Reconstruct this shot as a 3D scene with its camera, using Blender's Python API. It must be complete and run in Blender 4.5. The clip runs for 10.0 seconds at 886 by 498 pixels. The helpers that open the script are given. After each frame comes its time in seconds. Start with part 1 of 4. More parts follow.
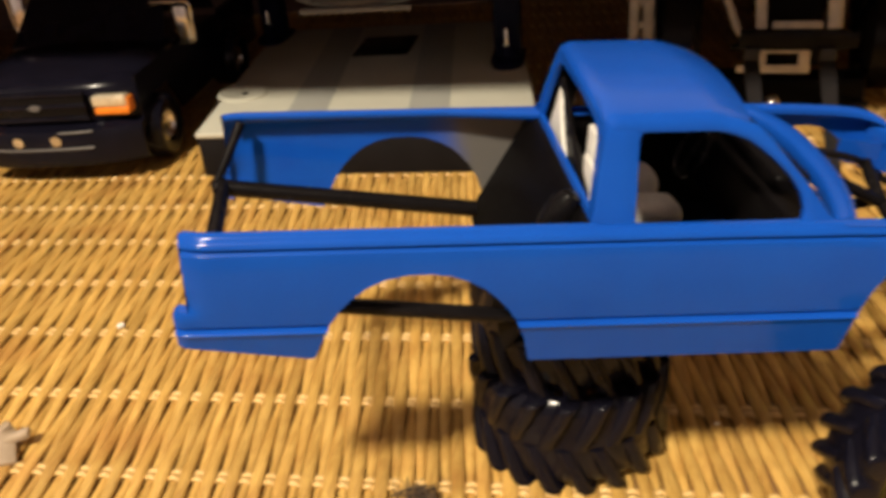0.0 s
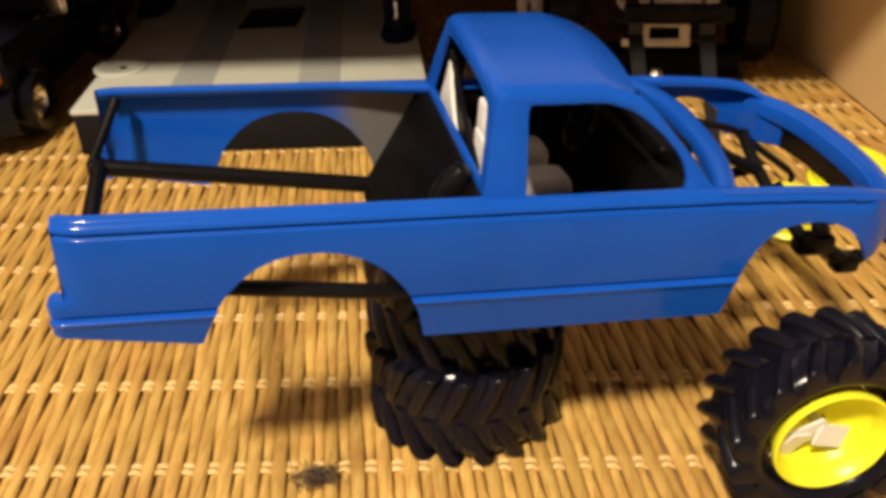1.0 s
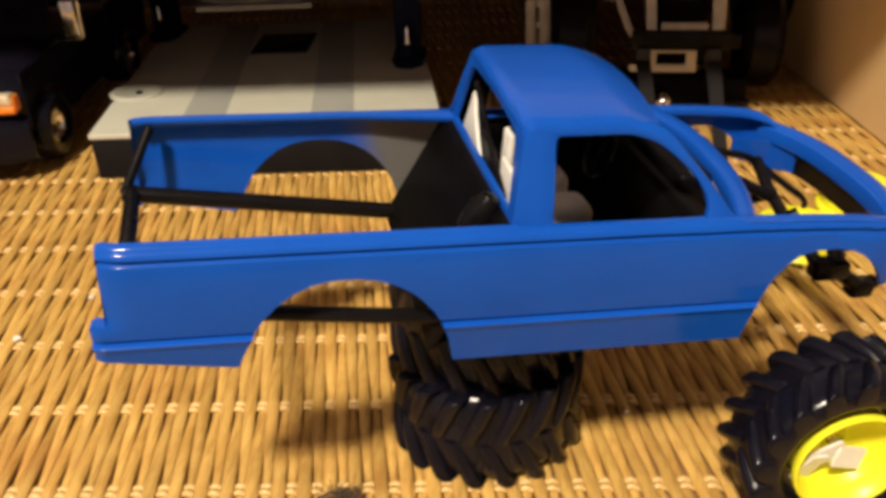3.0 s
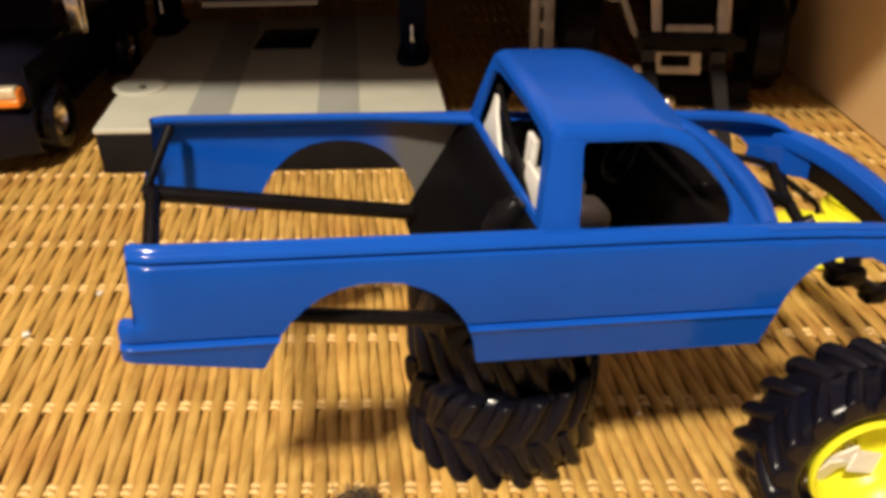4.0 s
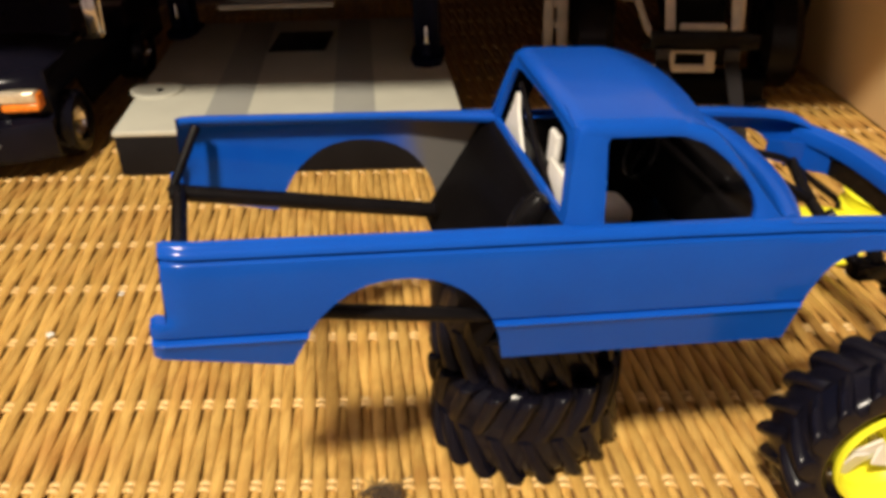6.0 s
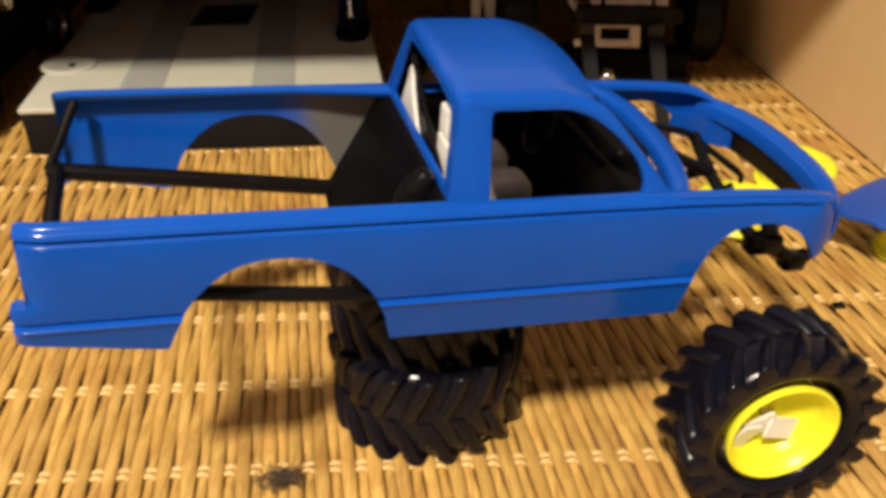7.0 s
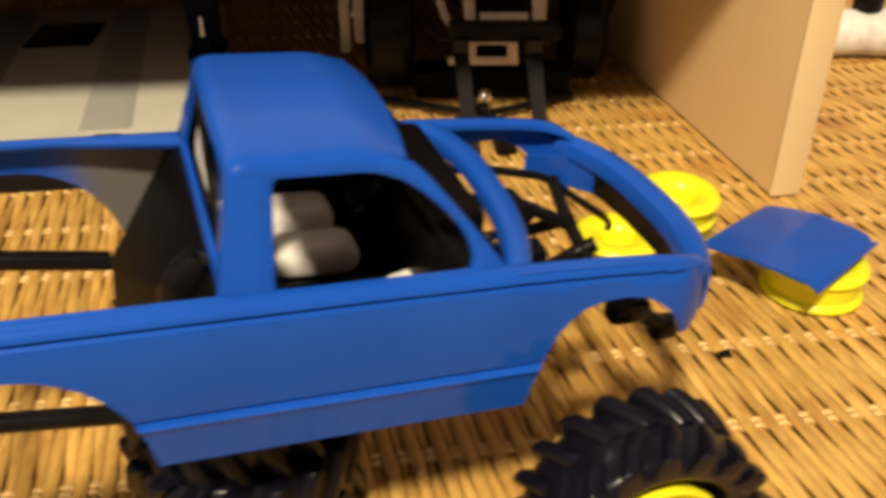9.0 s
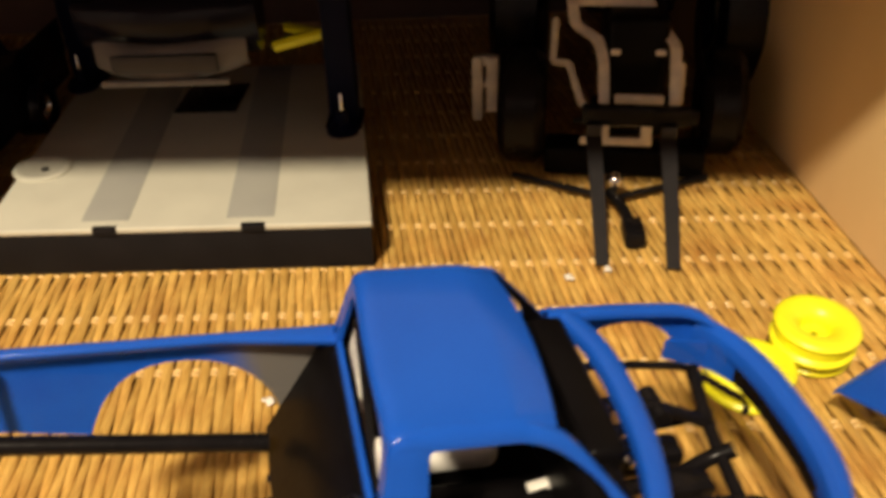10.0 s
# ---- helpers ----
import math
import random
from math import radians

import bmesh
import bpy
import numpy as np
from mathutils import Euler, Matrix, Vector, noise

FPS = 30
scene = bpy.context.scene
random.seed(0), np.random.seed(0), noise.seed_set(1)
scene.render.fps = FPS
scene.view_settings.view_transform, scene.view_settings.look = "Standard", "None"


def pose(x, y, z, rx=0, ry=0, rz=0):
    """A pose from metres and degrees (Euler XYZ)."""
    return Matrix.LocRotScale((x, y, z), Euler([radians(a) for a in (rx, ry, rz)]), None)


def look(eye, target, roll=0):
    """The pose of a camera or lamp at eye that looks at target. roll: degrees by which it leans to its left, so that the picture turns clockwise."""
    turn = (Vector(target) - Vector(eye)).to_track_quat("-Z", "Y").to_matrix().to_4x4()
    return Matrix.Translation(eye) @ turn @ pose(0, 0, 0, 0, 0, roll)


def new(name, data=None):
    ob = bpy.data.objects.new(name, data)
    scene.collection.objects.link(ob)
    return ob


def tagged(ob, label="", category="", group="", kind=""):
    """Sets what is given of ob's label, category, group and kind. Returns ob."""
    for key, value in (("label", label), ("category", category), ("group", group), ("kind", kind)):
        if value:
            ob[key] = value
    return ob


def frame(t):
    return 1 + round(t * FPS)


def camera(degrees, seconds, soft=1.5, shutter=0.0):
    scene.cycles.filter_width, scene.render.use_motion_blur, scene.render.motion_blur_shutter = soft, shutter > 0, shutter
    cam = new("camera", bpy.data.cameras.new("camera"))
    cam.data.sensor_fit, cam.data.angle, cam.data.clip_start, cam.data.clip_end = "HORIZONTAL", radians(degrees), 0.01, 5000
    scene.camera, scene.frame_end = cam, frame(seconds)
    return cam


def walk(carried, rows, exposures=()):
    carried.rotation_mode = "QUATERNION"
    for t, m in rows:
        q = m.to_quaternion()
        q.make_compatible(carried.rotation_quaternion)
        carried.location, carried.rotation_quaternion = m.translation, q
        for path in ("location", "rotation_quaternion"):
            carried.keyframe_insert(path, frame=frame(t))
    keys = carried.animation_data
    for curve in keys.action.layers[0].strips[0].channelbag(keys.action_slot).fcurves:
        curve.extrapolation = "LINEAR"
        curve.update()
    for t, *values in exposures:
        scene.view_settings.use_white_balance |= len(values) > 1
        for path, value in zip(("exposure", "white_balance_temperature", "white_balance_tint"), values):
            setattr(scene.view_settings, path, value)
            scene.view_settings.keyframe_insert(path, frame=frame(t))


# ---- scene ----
cam = camera(55.7, 10.0, soft=4.0, shutter=0.4)
PATH = [
    (0, (0.029, -0.138, 0.155), (0.023, 1.618, -0.804), -5.2),
    (0.5, (0.029, -0.146, 0.161), (0.215, 1.594, -0.807), -2.5),
    (1, (0.03, -0.136, 0.154), (0.261, 1.566, -0.871), -2.8),
    (1.5, (0.029, -0.137, 0.155), (0.255, 1.577, -0.849), -3.2),
    (2, (0.027, -0.137, 0.156), (0.242, 1.585, -0.839), -3.4),
    (2.5, (0.026, -0.139, 0.157), (0.249, 1.589, -0.824), -3.3),
    (4, (0.016, -0.137, 0.16), (0.282, 1.577, -0.836), -1.6),
    (4.5, (0.014, -0.14, 0.161), (0.276, 1.584, -0.818), -1.9),
    (5, (0.016, -0.138, 0.16), (0.27, 1.58, -0.831), -2.4),
    (5.2, (0.016, -0.136, 0.159), (0.27, 1.577, -0.842), -2.5),
    (6.3, (0.0115, -0.139, 0.16), (0.254, 1.577, -0.825), -2.3),
    (6.5, (0.015, -0.139, 0.16), (0.269, 1.577, -0.836), -2.3),
    (7, (0.027, -0.137, 0.157), (0.372, 1.537, -0.882), -1.2),
    (7.5, (0.035, -0.136, 0.156), (0.408, 1.553, -0.848), -1.7),
    (7.8, (0.042, -0.138, 0.156), (0.455, 1.549, -0.836), -1.0),
    (8, (0.042, -0.134, 0.155), (0.47, 1.546, -0.842), -1.6),
    (8.5, (0.035, -0.113, 0.151), (0.509, 1.55, -0.853), -0.3),
    (9, (0.0568, -0.1067, 0.1516), (0.59, 1.523, -0.877), -0.06),
    (9.2, (0.068, -0.106, 0.163), (0.595, 1.51, -0.891), -0.6),
    (9.3, (0.067, -0.109, 0.166), (0.562, 1.533, -0.863), -2.2),
    (9.5, (0.0552, -0.1065, 0.1747), (0.401, 1.568, -0.86), -3.22),
    (9.7, (0.0438, -0.0892, 0.1779), (0.356, 1.588, -0.867), -2.3),
    (9.8, (0.0448, -0.0822, 0.181), (0.3485, 1.59, -0.87), -1.9),
    (10, (0.0553, -0.0857, 0.1949), (0.329, 1.583, -0.873), -2.0),
]
# the clip's camera drifts a little cooler, then warmer and brighter
walk(cam, [(t, look(eye, target, roll)) for t, eye, target, roll in PATH],
     [(0, 0, 6500, 10), (2.5, 0, 6450, 10), (6.5, 0, 6250, 10), (7.5, 0, 6300, 10), (8.5, 0.02, 6800, 10), (9, 0.05, 7000, 10), (10, 0.08, 7050, 10)])

# ---------------------------------------------------------------- world and light
world = bpy.data.worlds.new("room_air")
scene.world = world
world.use_nodes = True
world.node_tree.nodes["Background"].inputs[0].default_value = (1.0, 0.72, 0.6, 1)
world.node_tree.nodes["Background"].inputs[1].default_value = 0.007

lamp_data = bpy.data.lights.new("ceiling_bulb", "AREA")
lamp_data.shape = "DISK"
lamp_data.size = 0.19
lamp_data.energy = 61
lamp_data.color = (1.0, 0.865, 0.665)
lamp = new("ceiling_bulb", lamp_data)
lamp.matrix_world = look((-0.57, -0.94, 1.60), (0.05, 0.1, 0.0))


# ---------------------------------------------------------------- materials
def material(name, colour, rough=0.5, metal=0.0, second=None, scale=200.0, bump=0.0, bump_scale=600.0, coat=0.0,
             stretch=(1, 1, 1), by_object=0.0, spec=0.5, coat_rough=0.08, coat_ior=1.5):
    m = bpy.data.materials.new(name)
    m.use_nodes = True
    nt = m.node_tree
    b = nt.nodes["Principled BSDF"]
    b.inputs["Roughness"].default_value = rough
    b.inputs["Metallic"].default_value = metal
    b.inputs["Coat Weight"].default_value = coat
    b.inputs["Coat Roughness"].default_value = coat_rough
    b.inputs["Coat IOR"].default_value = coat_ior
    b.inputs["Specular IOR Level"].default_value = spec
    second = second or tuple(c * 0.75 for c in colour)
    co = nt.nodes.new("ShaderNodeTexCoord")
    mp = nt.nodes.new("ShaderNodeMapping")
    mp.inputs["Scale"].default_value = stretch
    nt.links.new(co.outputs["Object"], mp.inputs[0])
    n1 = nt.nodes.new("ShaderNodeTexNoise")
    n1.inputs["Scale"].default_value = scale
    n1.inputs["Detail"].default_value = 6
    nt.links.new(mp.outputs[0], n1.inputs["Vector"])
    ramp = nt.nodes.new("ShaderNodeMapRange")
    ramp.inputs[1].default_value, ramp.inputs[2].default_value = 0.35, 0.7
    nt.links.new(n1.outputs[0], ramp.inputs[0])
    mix = nt.nodes.new("ShaderNodeMix")
    mix.data_type = "RGBA"
    mix.inputs["A"].default_value = (*colour, 1)
    mix.inputs["B"].default_value = (*second, 1)
    nt.links.new(ramp.outputs[0], mix.inputs["Factor"])
    out = mix.outputs["Result"]
    n2 = nt.nodes.new("ShaderNodeTexNoise")
    n2.inputs["Scale"].default_value = bump_scale
    n2.inputs["Detail"].default_value = 4
    nt.links.new(mp.outputs[0], n2.inputs["Vector"])
    if by_object:
        info = nt.nodes.new("ShaderNodeObjectInfo")
        hsv = nt.nodes.new("ShaderNodeHueSaturation")
        r = nt.nodes.new("ShaderNodeMapRange")
        r.inputs[3].default_value, r.inputs[4].default_value = 1 - by_object, 1 + by_object
        nt.links.new(info.outputs["Random"], r.inputs[0])
        nt.links.new(r.outputs[0], hsv.inputs["Value"])
        nt.links.new(out, hsv.inputs["Color"])
        out = hsv.outputs[0]
    nt.links.new(out, b.inputs["Base Color"])
    rr = nt.nodes.new("ShaderNodeMapRange")
    rr.inputs[3].default_value, rr.inputs[4].default_value = max(rough - 0.08, 0.02), min(rough + 0.1, 1)
    nt.links.new(n2.outputs[0], rr.inputs[0])
    nt.links.new(rr.outputs[0], b.inputs["Roughness"])
    if bump:
        bp = nt.nodes.new("ShaderNodeBump")
        bp.inputs["Strength"].default_value = bump
        bp.inputs["Distance"].default_value = 0.0004
        nt.links.new(n2.outputs[0], bp.inputs["Height"])
        nt.links.new(bp.outputs[0], b.inputs["Normal"])
    return m


BLUE = material("blue_model_paint", (0.0062, 0.075, 0.44), 0.4, second=(0.0056, 0.067, 0.405), scale=60, bump=0.012, bump_scale=700, coat=0.9, spec=0.02, coat_rough=0.12, coat_ior=1.26)
BLUE_OVERSPRAY = material("blue_paint_with_grey_overspray", (0.006, 0.085, 0.51), 0.45, second=(0.005, 0.068, 0.46), scale=60, bump=0.03, bump_scale=900, coat=0.5, spec=0.02, coat_ior=1.24)
BLACK = material("black_styrene", (0.0045, 0.004, 0.0045), 0.24, second=(0.007, 0.006, 0.0065), scale=120, bump=0.03, spec=0.12)
RUBBER = material("black_rubber", (0.0042, 0.0040, 0.0080), 0.2, second=(0.0058, 0.0054, 0.0105), scale=150, bump=0.06, bump_scale=1500, spec=0.19)
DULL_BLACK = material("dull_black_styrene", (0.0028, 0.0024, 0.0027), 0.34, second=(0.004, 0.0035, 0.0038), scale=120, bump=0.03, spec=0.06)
YELLOW = material("yellow_styrene", (0.86, 0.84, 0.03), 0.34, second=(0.81, 0.78, 0.027), scale=90, bump=0.04, spec=0.45)
GREY_SEAT = material("grey_styrene", (0.80, 0.78, 0.73), 0.5, scale=150, bump=0.1)
WHITE = material("white_styrene", (0.78, 0.76, 0.70), 0.45, second=(0.7, 0.68, 0.62), scale=150)
CREAM = material("cream_paint", (0.72, 0.64, 0.52), 0.4, second=(0.5, 0.46, 0.4), scale=120)
CHROME = material("chrome_plating", (0.8, 0.78, 0.75), 0.12, metal=1.0, scale=200)
NAVY = material("navy_model_paint", (0.006, 0.0055, 0.011), 0.2, second=(0.004, 0.004, 0.008), scale=80, coat=0.05, spec=0.12)
LIFT_BLUE = material("dark_blue_paint", (0.002, 0.003, 0.016), 0.5, scale=80, spec=0.08)
DARK_GREY = material("dark_grey_styrene", (0.014, 0.012, 0.013), 0.5, second=(0.010, 0.009, 0.0095), scale=150)
MID_GREY = material("grey_painted_bumper", (0.13, 0.12, 0.115), 0.5, scale=120)
LENS_CLEAR = material("clear_headlight_plastic", (0.85, 0.75, 0.55), 0.1, second=(0.6, 0.5, 0.35), scale=500, bump=0.4, bump_scale=1200, metal=0.5)
LENS_AMBER = material("amber_plastic", (0.9, 0.25, 0.02), 0.2, scale=500)
BOARD_TOP = material("pale_grey_board", (0.50, 0.49, 0.41), 0.5, second=(0.45, 0.44, 0.37), scale=40, bump=0.05)
BOARD_STRIPE = material("grey_stripe_paint", (0.31, 0.31, 0.28), 0.5, second=(0.28, 0.28, 0.26), scale=40)
BOARD_SIDE = material("black_board_edge", (0.010, 0.009, 0.010), 0.6, scale=60, spec=0.1)
LAMINATE = material("tan_wood_laminate", (0.80, 0.58, 0.30), 0.5, second=(0.76, 0.55, 0.28), scale=24, stretch=(1, 1, 0.2), bump=0.03, bump_scale=300)
LAMINATE_EDGE = material("pale_laminate_edging", (0.80, 0.64, 0.38), 0.45, second=(0.75, 0.58, 0.33), scale=40, stretch=(1, 1, 0.15))
# tone of the unseen walls and ceiling, set for the bounce light
WALL = material("pale_grey_bounce_wall", (0.52, 0.47, 0.49), 0.8, second=(0.48, 0.43, 0.45), scale=5)
HARDBOARD = material("brown_hardboard", (0.12, 0.072, 0.062), 0.7, second=(0.10, 0.06, 0.052), scale=40, bump=0.05)
FLOOR_WOOD = material("brown_floor_boards", (0.22, 0.13, 0.07), 0.5, second=(0.16, 0.09, 0.05), scale=8, stretch=(1, 8, 1))


def reed_material(name, pale, dark, streak, rough, coat, across=1300.0, along=60.0):
    """Rattan: fine fibres along the reed, broad tonal drift, different on every reed."""
    m = bpy.data.materials.new(name)
    m.use_nodes = True
    nt = m.node_tree
    b = nt.nodes["Principled BSDF"]
    b.inputs["Roughness"].default_value = rough
    b.inputs["Coat Weight"].default_value = coat
    b.inputs["Coat Roughness"].default_value = 0.2
    co = nt.nodes.new("ShaderNodeTexCoord")
    info = nt.nodes.new("ShaderNodeObjectInfo")
    shift = nt.nodes.new("ShaderNodeVectorMath")
    shift.operation = "MULTIPLY_ADD"
    shift.inputs[1].default_value = (3.1, 7.7, 5.3)
    nt.links.new(info.outputs["Random"], shift.inputs[0])
    nt.links.new(co.outputs["Object"], shift.inputs[2])

    def field(scale, detail):
        mp = nt.nodes.new("ShaderNodeMapping")
        mp.inputs["Scale"].default_value = scale
        nt.links.new(shift.outputs[0], mp.inputs[0])
        n = nt.nodes.new("ShaderNodeTexNoise")
        n.inputs["Scale"].default_value = 1.0
        n.inputs["Detail"].default_value = detail
        n.inputs["Roughness"].default_value = 0.65
        nt.links.new(mp.outputs[0], n.inputs["Vector"])
        return n.outputs[0]

    def blend(a, fac, lo, hi, colour):
        r = nt.nodes.new("ShaderNodeMapRange")
        r.inputs[1].default_value, r.inputs[2].default_value = lo, hi
        nt.links.new(fac, r.inputs[0])
        mix = nt.nodes.new("ShaderNodeMix")
        mix.data_type = "RGBA"
        nt.links.new(r.outputs[0], mix.inputs["Factor"])
        if isinstance(a, tuple):
            mix.inputs["A"].default_value = (*a, 1)
        else:
            nt.links.new(a, mix.inputs["A"])
        mix.inputs["B"].default_value = (*colour, 1)
        return mix.outputs["Result"]

    fibres = field((across, along, across), 5)
    drift = field((130, 60, 130), 3)
    tone = blend(pale, drift, 0.38, 0.64, dark)
    tone = blend(tone, fibres, 0.50, 0.72, streak)
    place = nt.nodes.new("ShaderNodeNewGeometry")
    stain = nt.nodes.new("ShaderNodeTexNoise")
    stain.inputs["Scale"].default_value = 34.0
    stain.inputs["Detail"].default_value = 5
    nt.links.new(place.outputs["Position"], stain.inputs["Vector"])
    tone = blend(tone, stain.outputs[0], 0.50, 0.86, (streak[0] * 1.1, streak[1] * 0.9, streak[2]))
    hsv = nt.nodes.new("ShaderNodeHueSaturation")
    r = nt.nodes.new("ShaderNodeMapRange")
    r.inputs[3].default_value, r.inputs[4].default_value = 0.85, 1.15
    nt.links.new(info.outputs["Random"], r.inputs[0])
    nt.links.new(r.outputs[0], hsv.inputs["Value"])
    nt.links.new(tone, hsv.inputs["Color"])
    nt.links.new(hsv.outputs[0], b.inputs["Base Color"])
    bp = nt.nodes.new("ShaderNodeBump")
    bp.inputs["Strength"].default_value = 0.8
    bp.inputs["Distance"].default_value = 0.0004
    nt.links.new(fibres, bp.inputs["Height"])
    nt.links.new(bp.outputs[0], b.inputs["Normal"])
    return m


REED = reed_material("lacquered_rattan_reed", (0.70, 0.44, 0.125), (0.55, 0.32, 0.08), (0.36, 0.18, 0.04), 0.36, 0.3)
REED_CROSS = material("pale_rattan_cross_reed", (0.74, 0.50, 0.20), 0.28, second=(0.62, 0.40, 0.14), scale=260, stretch=(0.3, 1, 1), bump=0.3,
                      bump_scale=800, by_object=0.1, coat=0.3)
UNDERLAY = material("dark_brown_underlay", (0.32, 0.16, 0.055), 0.8, scale=60)
PALE_CLEAR = material("dull_clear_plastic", (0.46, 0.36, 0.26), 0.2, second=(0.36, 0.27, 0.18), scale=200)
FLUFF = material("dark_fluff", (0.07, 0.045, 0.028), 0.9, scale=300)


def overspray(m):
    """Grey primer mist over the front end of the bed's inner side."""
    nt = m.node_tree
    b = nt.nodes["Principled BSDF"]
    old = b.inputs["Base Color"].links[0].from_socket
    co = nt.nodes.new("ShaderNodeTexCoord")
    sep = nt.nodes.new("ShaderNodeSeparateXYZ")
    nt.links.new(co.outputs["Object"], sep.inputs[0])
    noise_node = nt.nodes.new("ShaderNodeTexNoise")
    noise_node.inputs["Scale"].default_value = 120
    nt.links.new(co.outputs["Object"], noise_node.inputs["Vector"])
    add = nt.nodes.new("ShaderNodeMath")
    add.operation = "MULTIPLY_ADD"
    nt.links.new(noise_node.outputs[0], add.inputs[0])
    add.inputs[1].default_value = 0.008
    nt.links.new(sep.outputs[0], add.inputs[2])
    r = nt.nodes.new("ShaderNodeMapRange")
    r.interpolation_type = "SMOOTHSTEP"
    r.inputs[1].default_value, r.inputs[2].default_value = 0.027, 0.042
    nt.links.new(add.outputs[0], r.inputs[0])
    mix = nt.nodes.new("ShaderNodeMix")
    mix.data_type = "RGBA"
    cut = nt.nodes.new("ShaderNodeMath")
    cut.operation = "LESS_THAN"
    nt.links.new(sep.outputs[0], cut.inputs[0])
    cut.inputs[1].default_value = 0.058
    both = nt.nodes.new("ShaderNodeMath")
    both.operation = "MULTIPLY"
    nt.links.new(r.outputs[0], both.inputs[0])
    nt.links.new(cut.outputs[0], both.inputs[1])
    nt.links.new(both.outputs[0], mix.inputs["Factor"])
    nt.links.new(old, mix.inputs["A"])
    mix.inputs["B"].default_value = (0.13, 0.125, 0.12, 1)
    nt.links.new(mix.outputs["Result"], b.inputs["Base Color"])


overspray(BLUE_OVERSPRAY)


# ---------------------------------------------------------------- mesh tools (millimetres)
def part(name, bm, mat, parent=None, label="", smooth=40, mats=None):
    """Links a bmesh made in millimetres as one mesh object, under a thing or a part."""
    if parent is not None and parent.name == "model_truck":
        for v in bm.verts:  # the body is moulded a little out of square
            v.co.x -= max(0.0, 0.05 - 0.022 * min(max((v.co.z - 26) / 16, 0), 1) - 0.038 * min(max((v.co.x - 92) / 24, 0), 1)) * v.co.y
    if parent is not None and parent.name == "display_board":
        for v in bm.verts:  # the board is cut out of square
            v.co.x -= 0.11 * v.co.y
    bmesh.ops.scale(bm, vec=(0.001,) * 3, verts=bm.verts)
    me = bpy.data.meshes.new(name)
    for f in bm.faces:
        f.smooth = smooth > 0
    bm.to_mesh(me)
    bm.free()
    for m in (mats or [mat]):
        me.materials.append(m)
    if smooth:
        me.set_sharp_from_angle(angle=radians(smooth))
    ob = new(name, me)
    if parent:
        ob.parent = parent
    if label:
        ob["label"] = label
    return ob


def thing(name, m, label, category, group="", kind=""):
    ob = new(name)
    ob.empty_display_size = 0.01
    ob.matrix_basis = m
    return tagged(ob, label, category, group, kind)


def box(bm, x0, x1, y0, y1, z0, z1, bevel=0.0, segments=2, m=None):
    r = bmesh.ops.create_cube(bm, size=1.0)
    vs = r["verts"]
    for v in vs:
        v.co = Vector(((x0 + x1) / 2 + v.co.x * (x1 - x0), (y0 + y1) / 2 + v.co.y * (y1 - y0), (z0 + z1) / 2 + v.co.z * (z1 - z0)))
    if bevel:
        es = list({e for v in vs for e in v.link_edges})
        r = bmesh.ops.bevel(bm, geom=es, offset=bevel, segments=segments, profile=0.5, affect="EDGES")
        vs = list({v for f in r["faces"] for v in f.verts} | {v for v in vs if v.is_valid})
    if m is not None:
        bmesh.ops.transform(bm, matrix=m, verts=vs)
    return vs


def tube(bm, pts, r, n=10, radii=None):
    """A round bar along a polyline."""
    pts = [Vector(p) for p in pts]
    rings = []
    up = Vector((0.123, 0.31, 0.94)).normalized()
    for i, p in enumerate(pts):
        d = (pts[min(i + 1, len(pts) - 1)] - pts[max(i - 1, 0)]).normalized()
        a = d.cross(up)
        if a.length < 0.05:
            a = d.cross(Vector((1, 0, 0)))
        a.normalize()
        b = a.cross(d)
        rad = radii[i] if radii else r
        rings.append([bm.verts.new(p + (a * math.cos(k * math.tau / n) + b * math.sin(k * math.tau / n)) * rad) for k in range(n)])
    for q, w in zip(rings, rings[1:]):
        for k in range(n):
            bm.faces.new((q[k], q[(k + 1) % n], w[(k + 1) % n], w[k]))
    bm.faces.new(rings[0][::-1])
    bm.faces.new(rings[-1])


def bend(pts, r=3.0, n=5):
    """Rounds the corners of a polyline."""
    pts = [Vector(p) for p in pts]
    out = [pts[0]]
    for a, b, c in zip(pts, pts[1:], pts[2:]):
        ra = min(r, (a - b).length / 2.2, (c - b).length / 2.2)
        p, q = b + (a - b).normalized() * ra, b + (c - b).normalized() * ra
        for i in range(n + 1):
            t = i / n
            out.append(p * (1 - t) ** 2 + b * 2 * t * (1 - t) + q * t * t)
    out.append(pts[-1])
    return out


def lathe(bm, profile, n=48, m=None):
    """Turns a closed profile of (radius, height) round z."""
    rings = [[bm.verts.new((r * math.cos(k * math.tau / n), r * math.sin(k * math.tau / n), z)) for k in range(n)] for r, z in profile]
    for q, w in zip(rings, rings[1:] + rings[:1]):
        for k in range(n):
            bm.faces.new((q[k], q[(k + 1) % n], w[(k + 1) % n], w[k]))
    if m is not None:
        bmesh.ops.transform(bm, matrix=m, verts=[v for r in rings for v in r])


def turned(bm, profile, n=32, m=None):
    """Turns an open profile from axis to axis round z (capped)."""
    rings = [[bm.verts.new((r * math.cos(k * math.tau / n), r * math.sin(k * math.tau / n), z)) for k in range(n)] for r, z in profile]
    for q, w in zip(rings, rings[1:]):
        for k in range(n):
            bm.faces.new((q[k], q[(k + 1) % n], w[(k + 1) % n], w[k]))
    bm.faces.new(rings[0][::-1])
    bm.faces.new(rings[-1])
    if m is not None:
        bmesh.ops.transform(bm, matrix=m, verts=[v for r in rings for v in r])


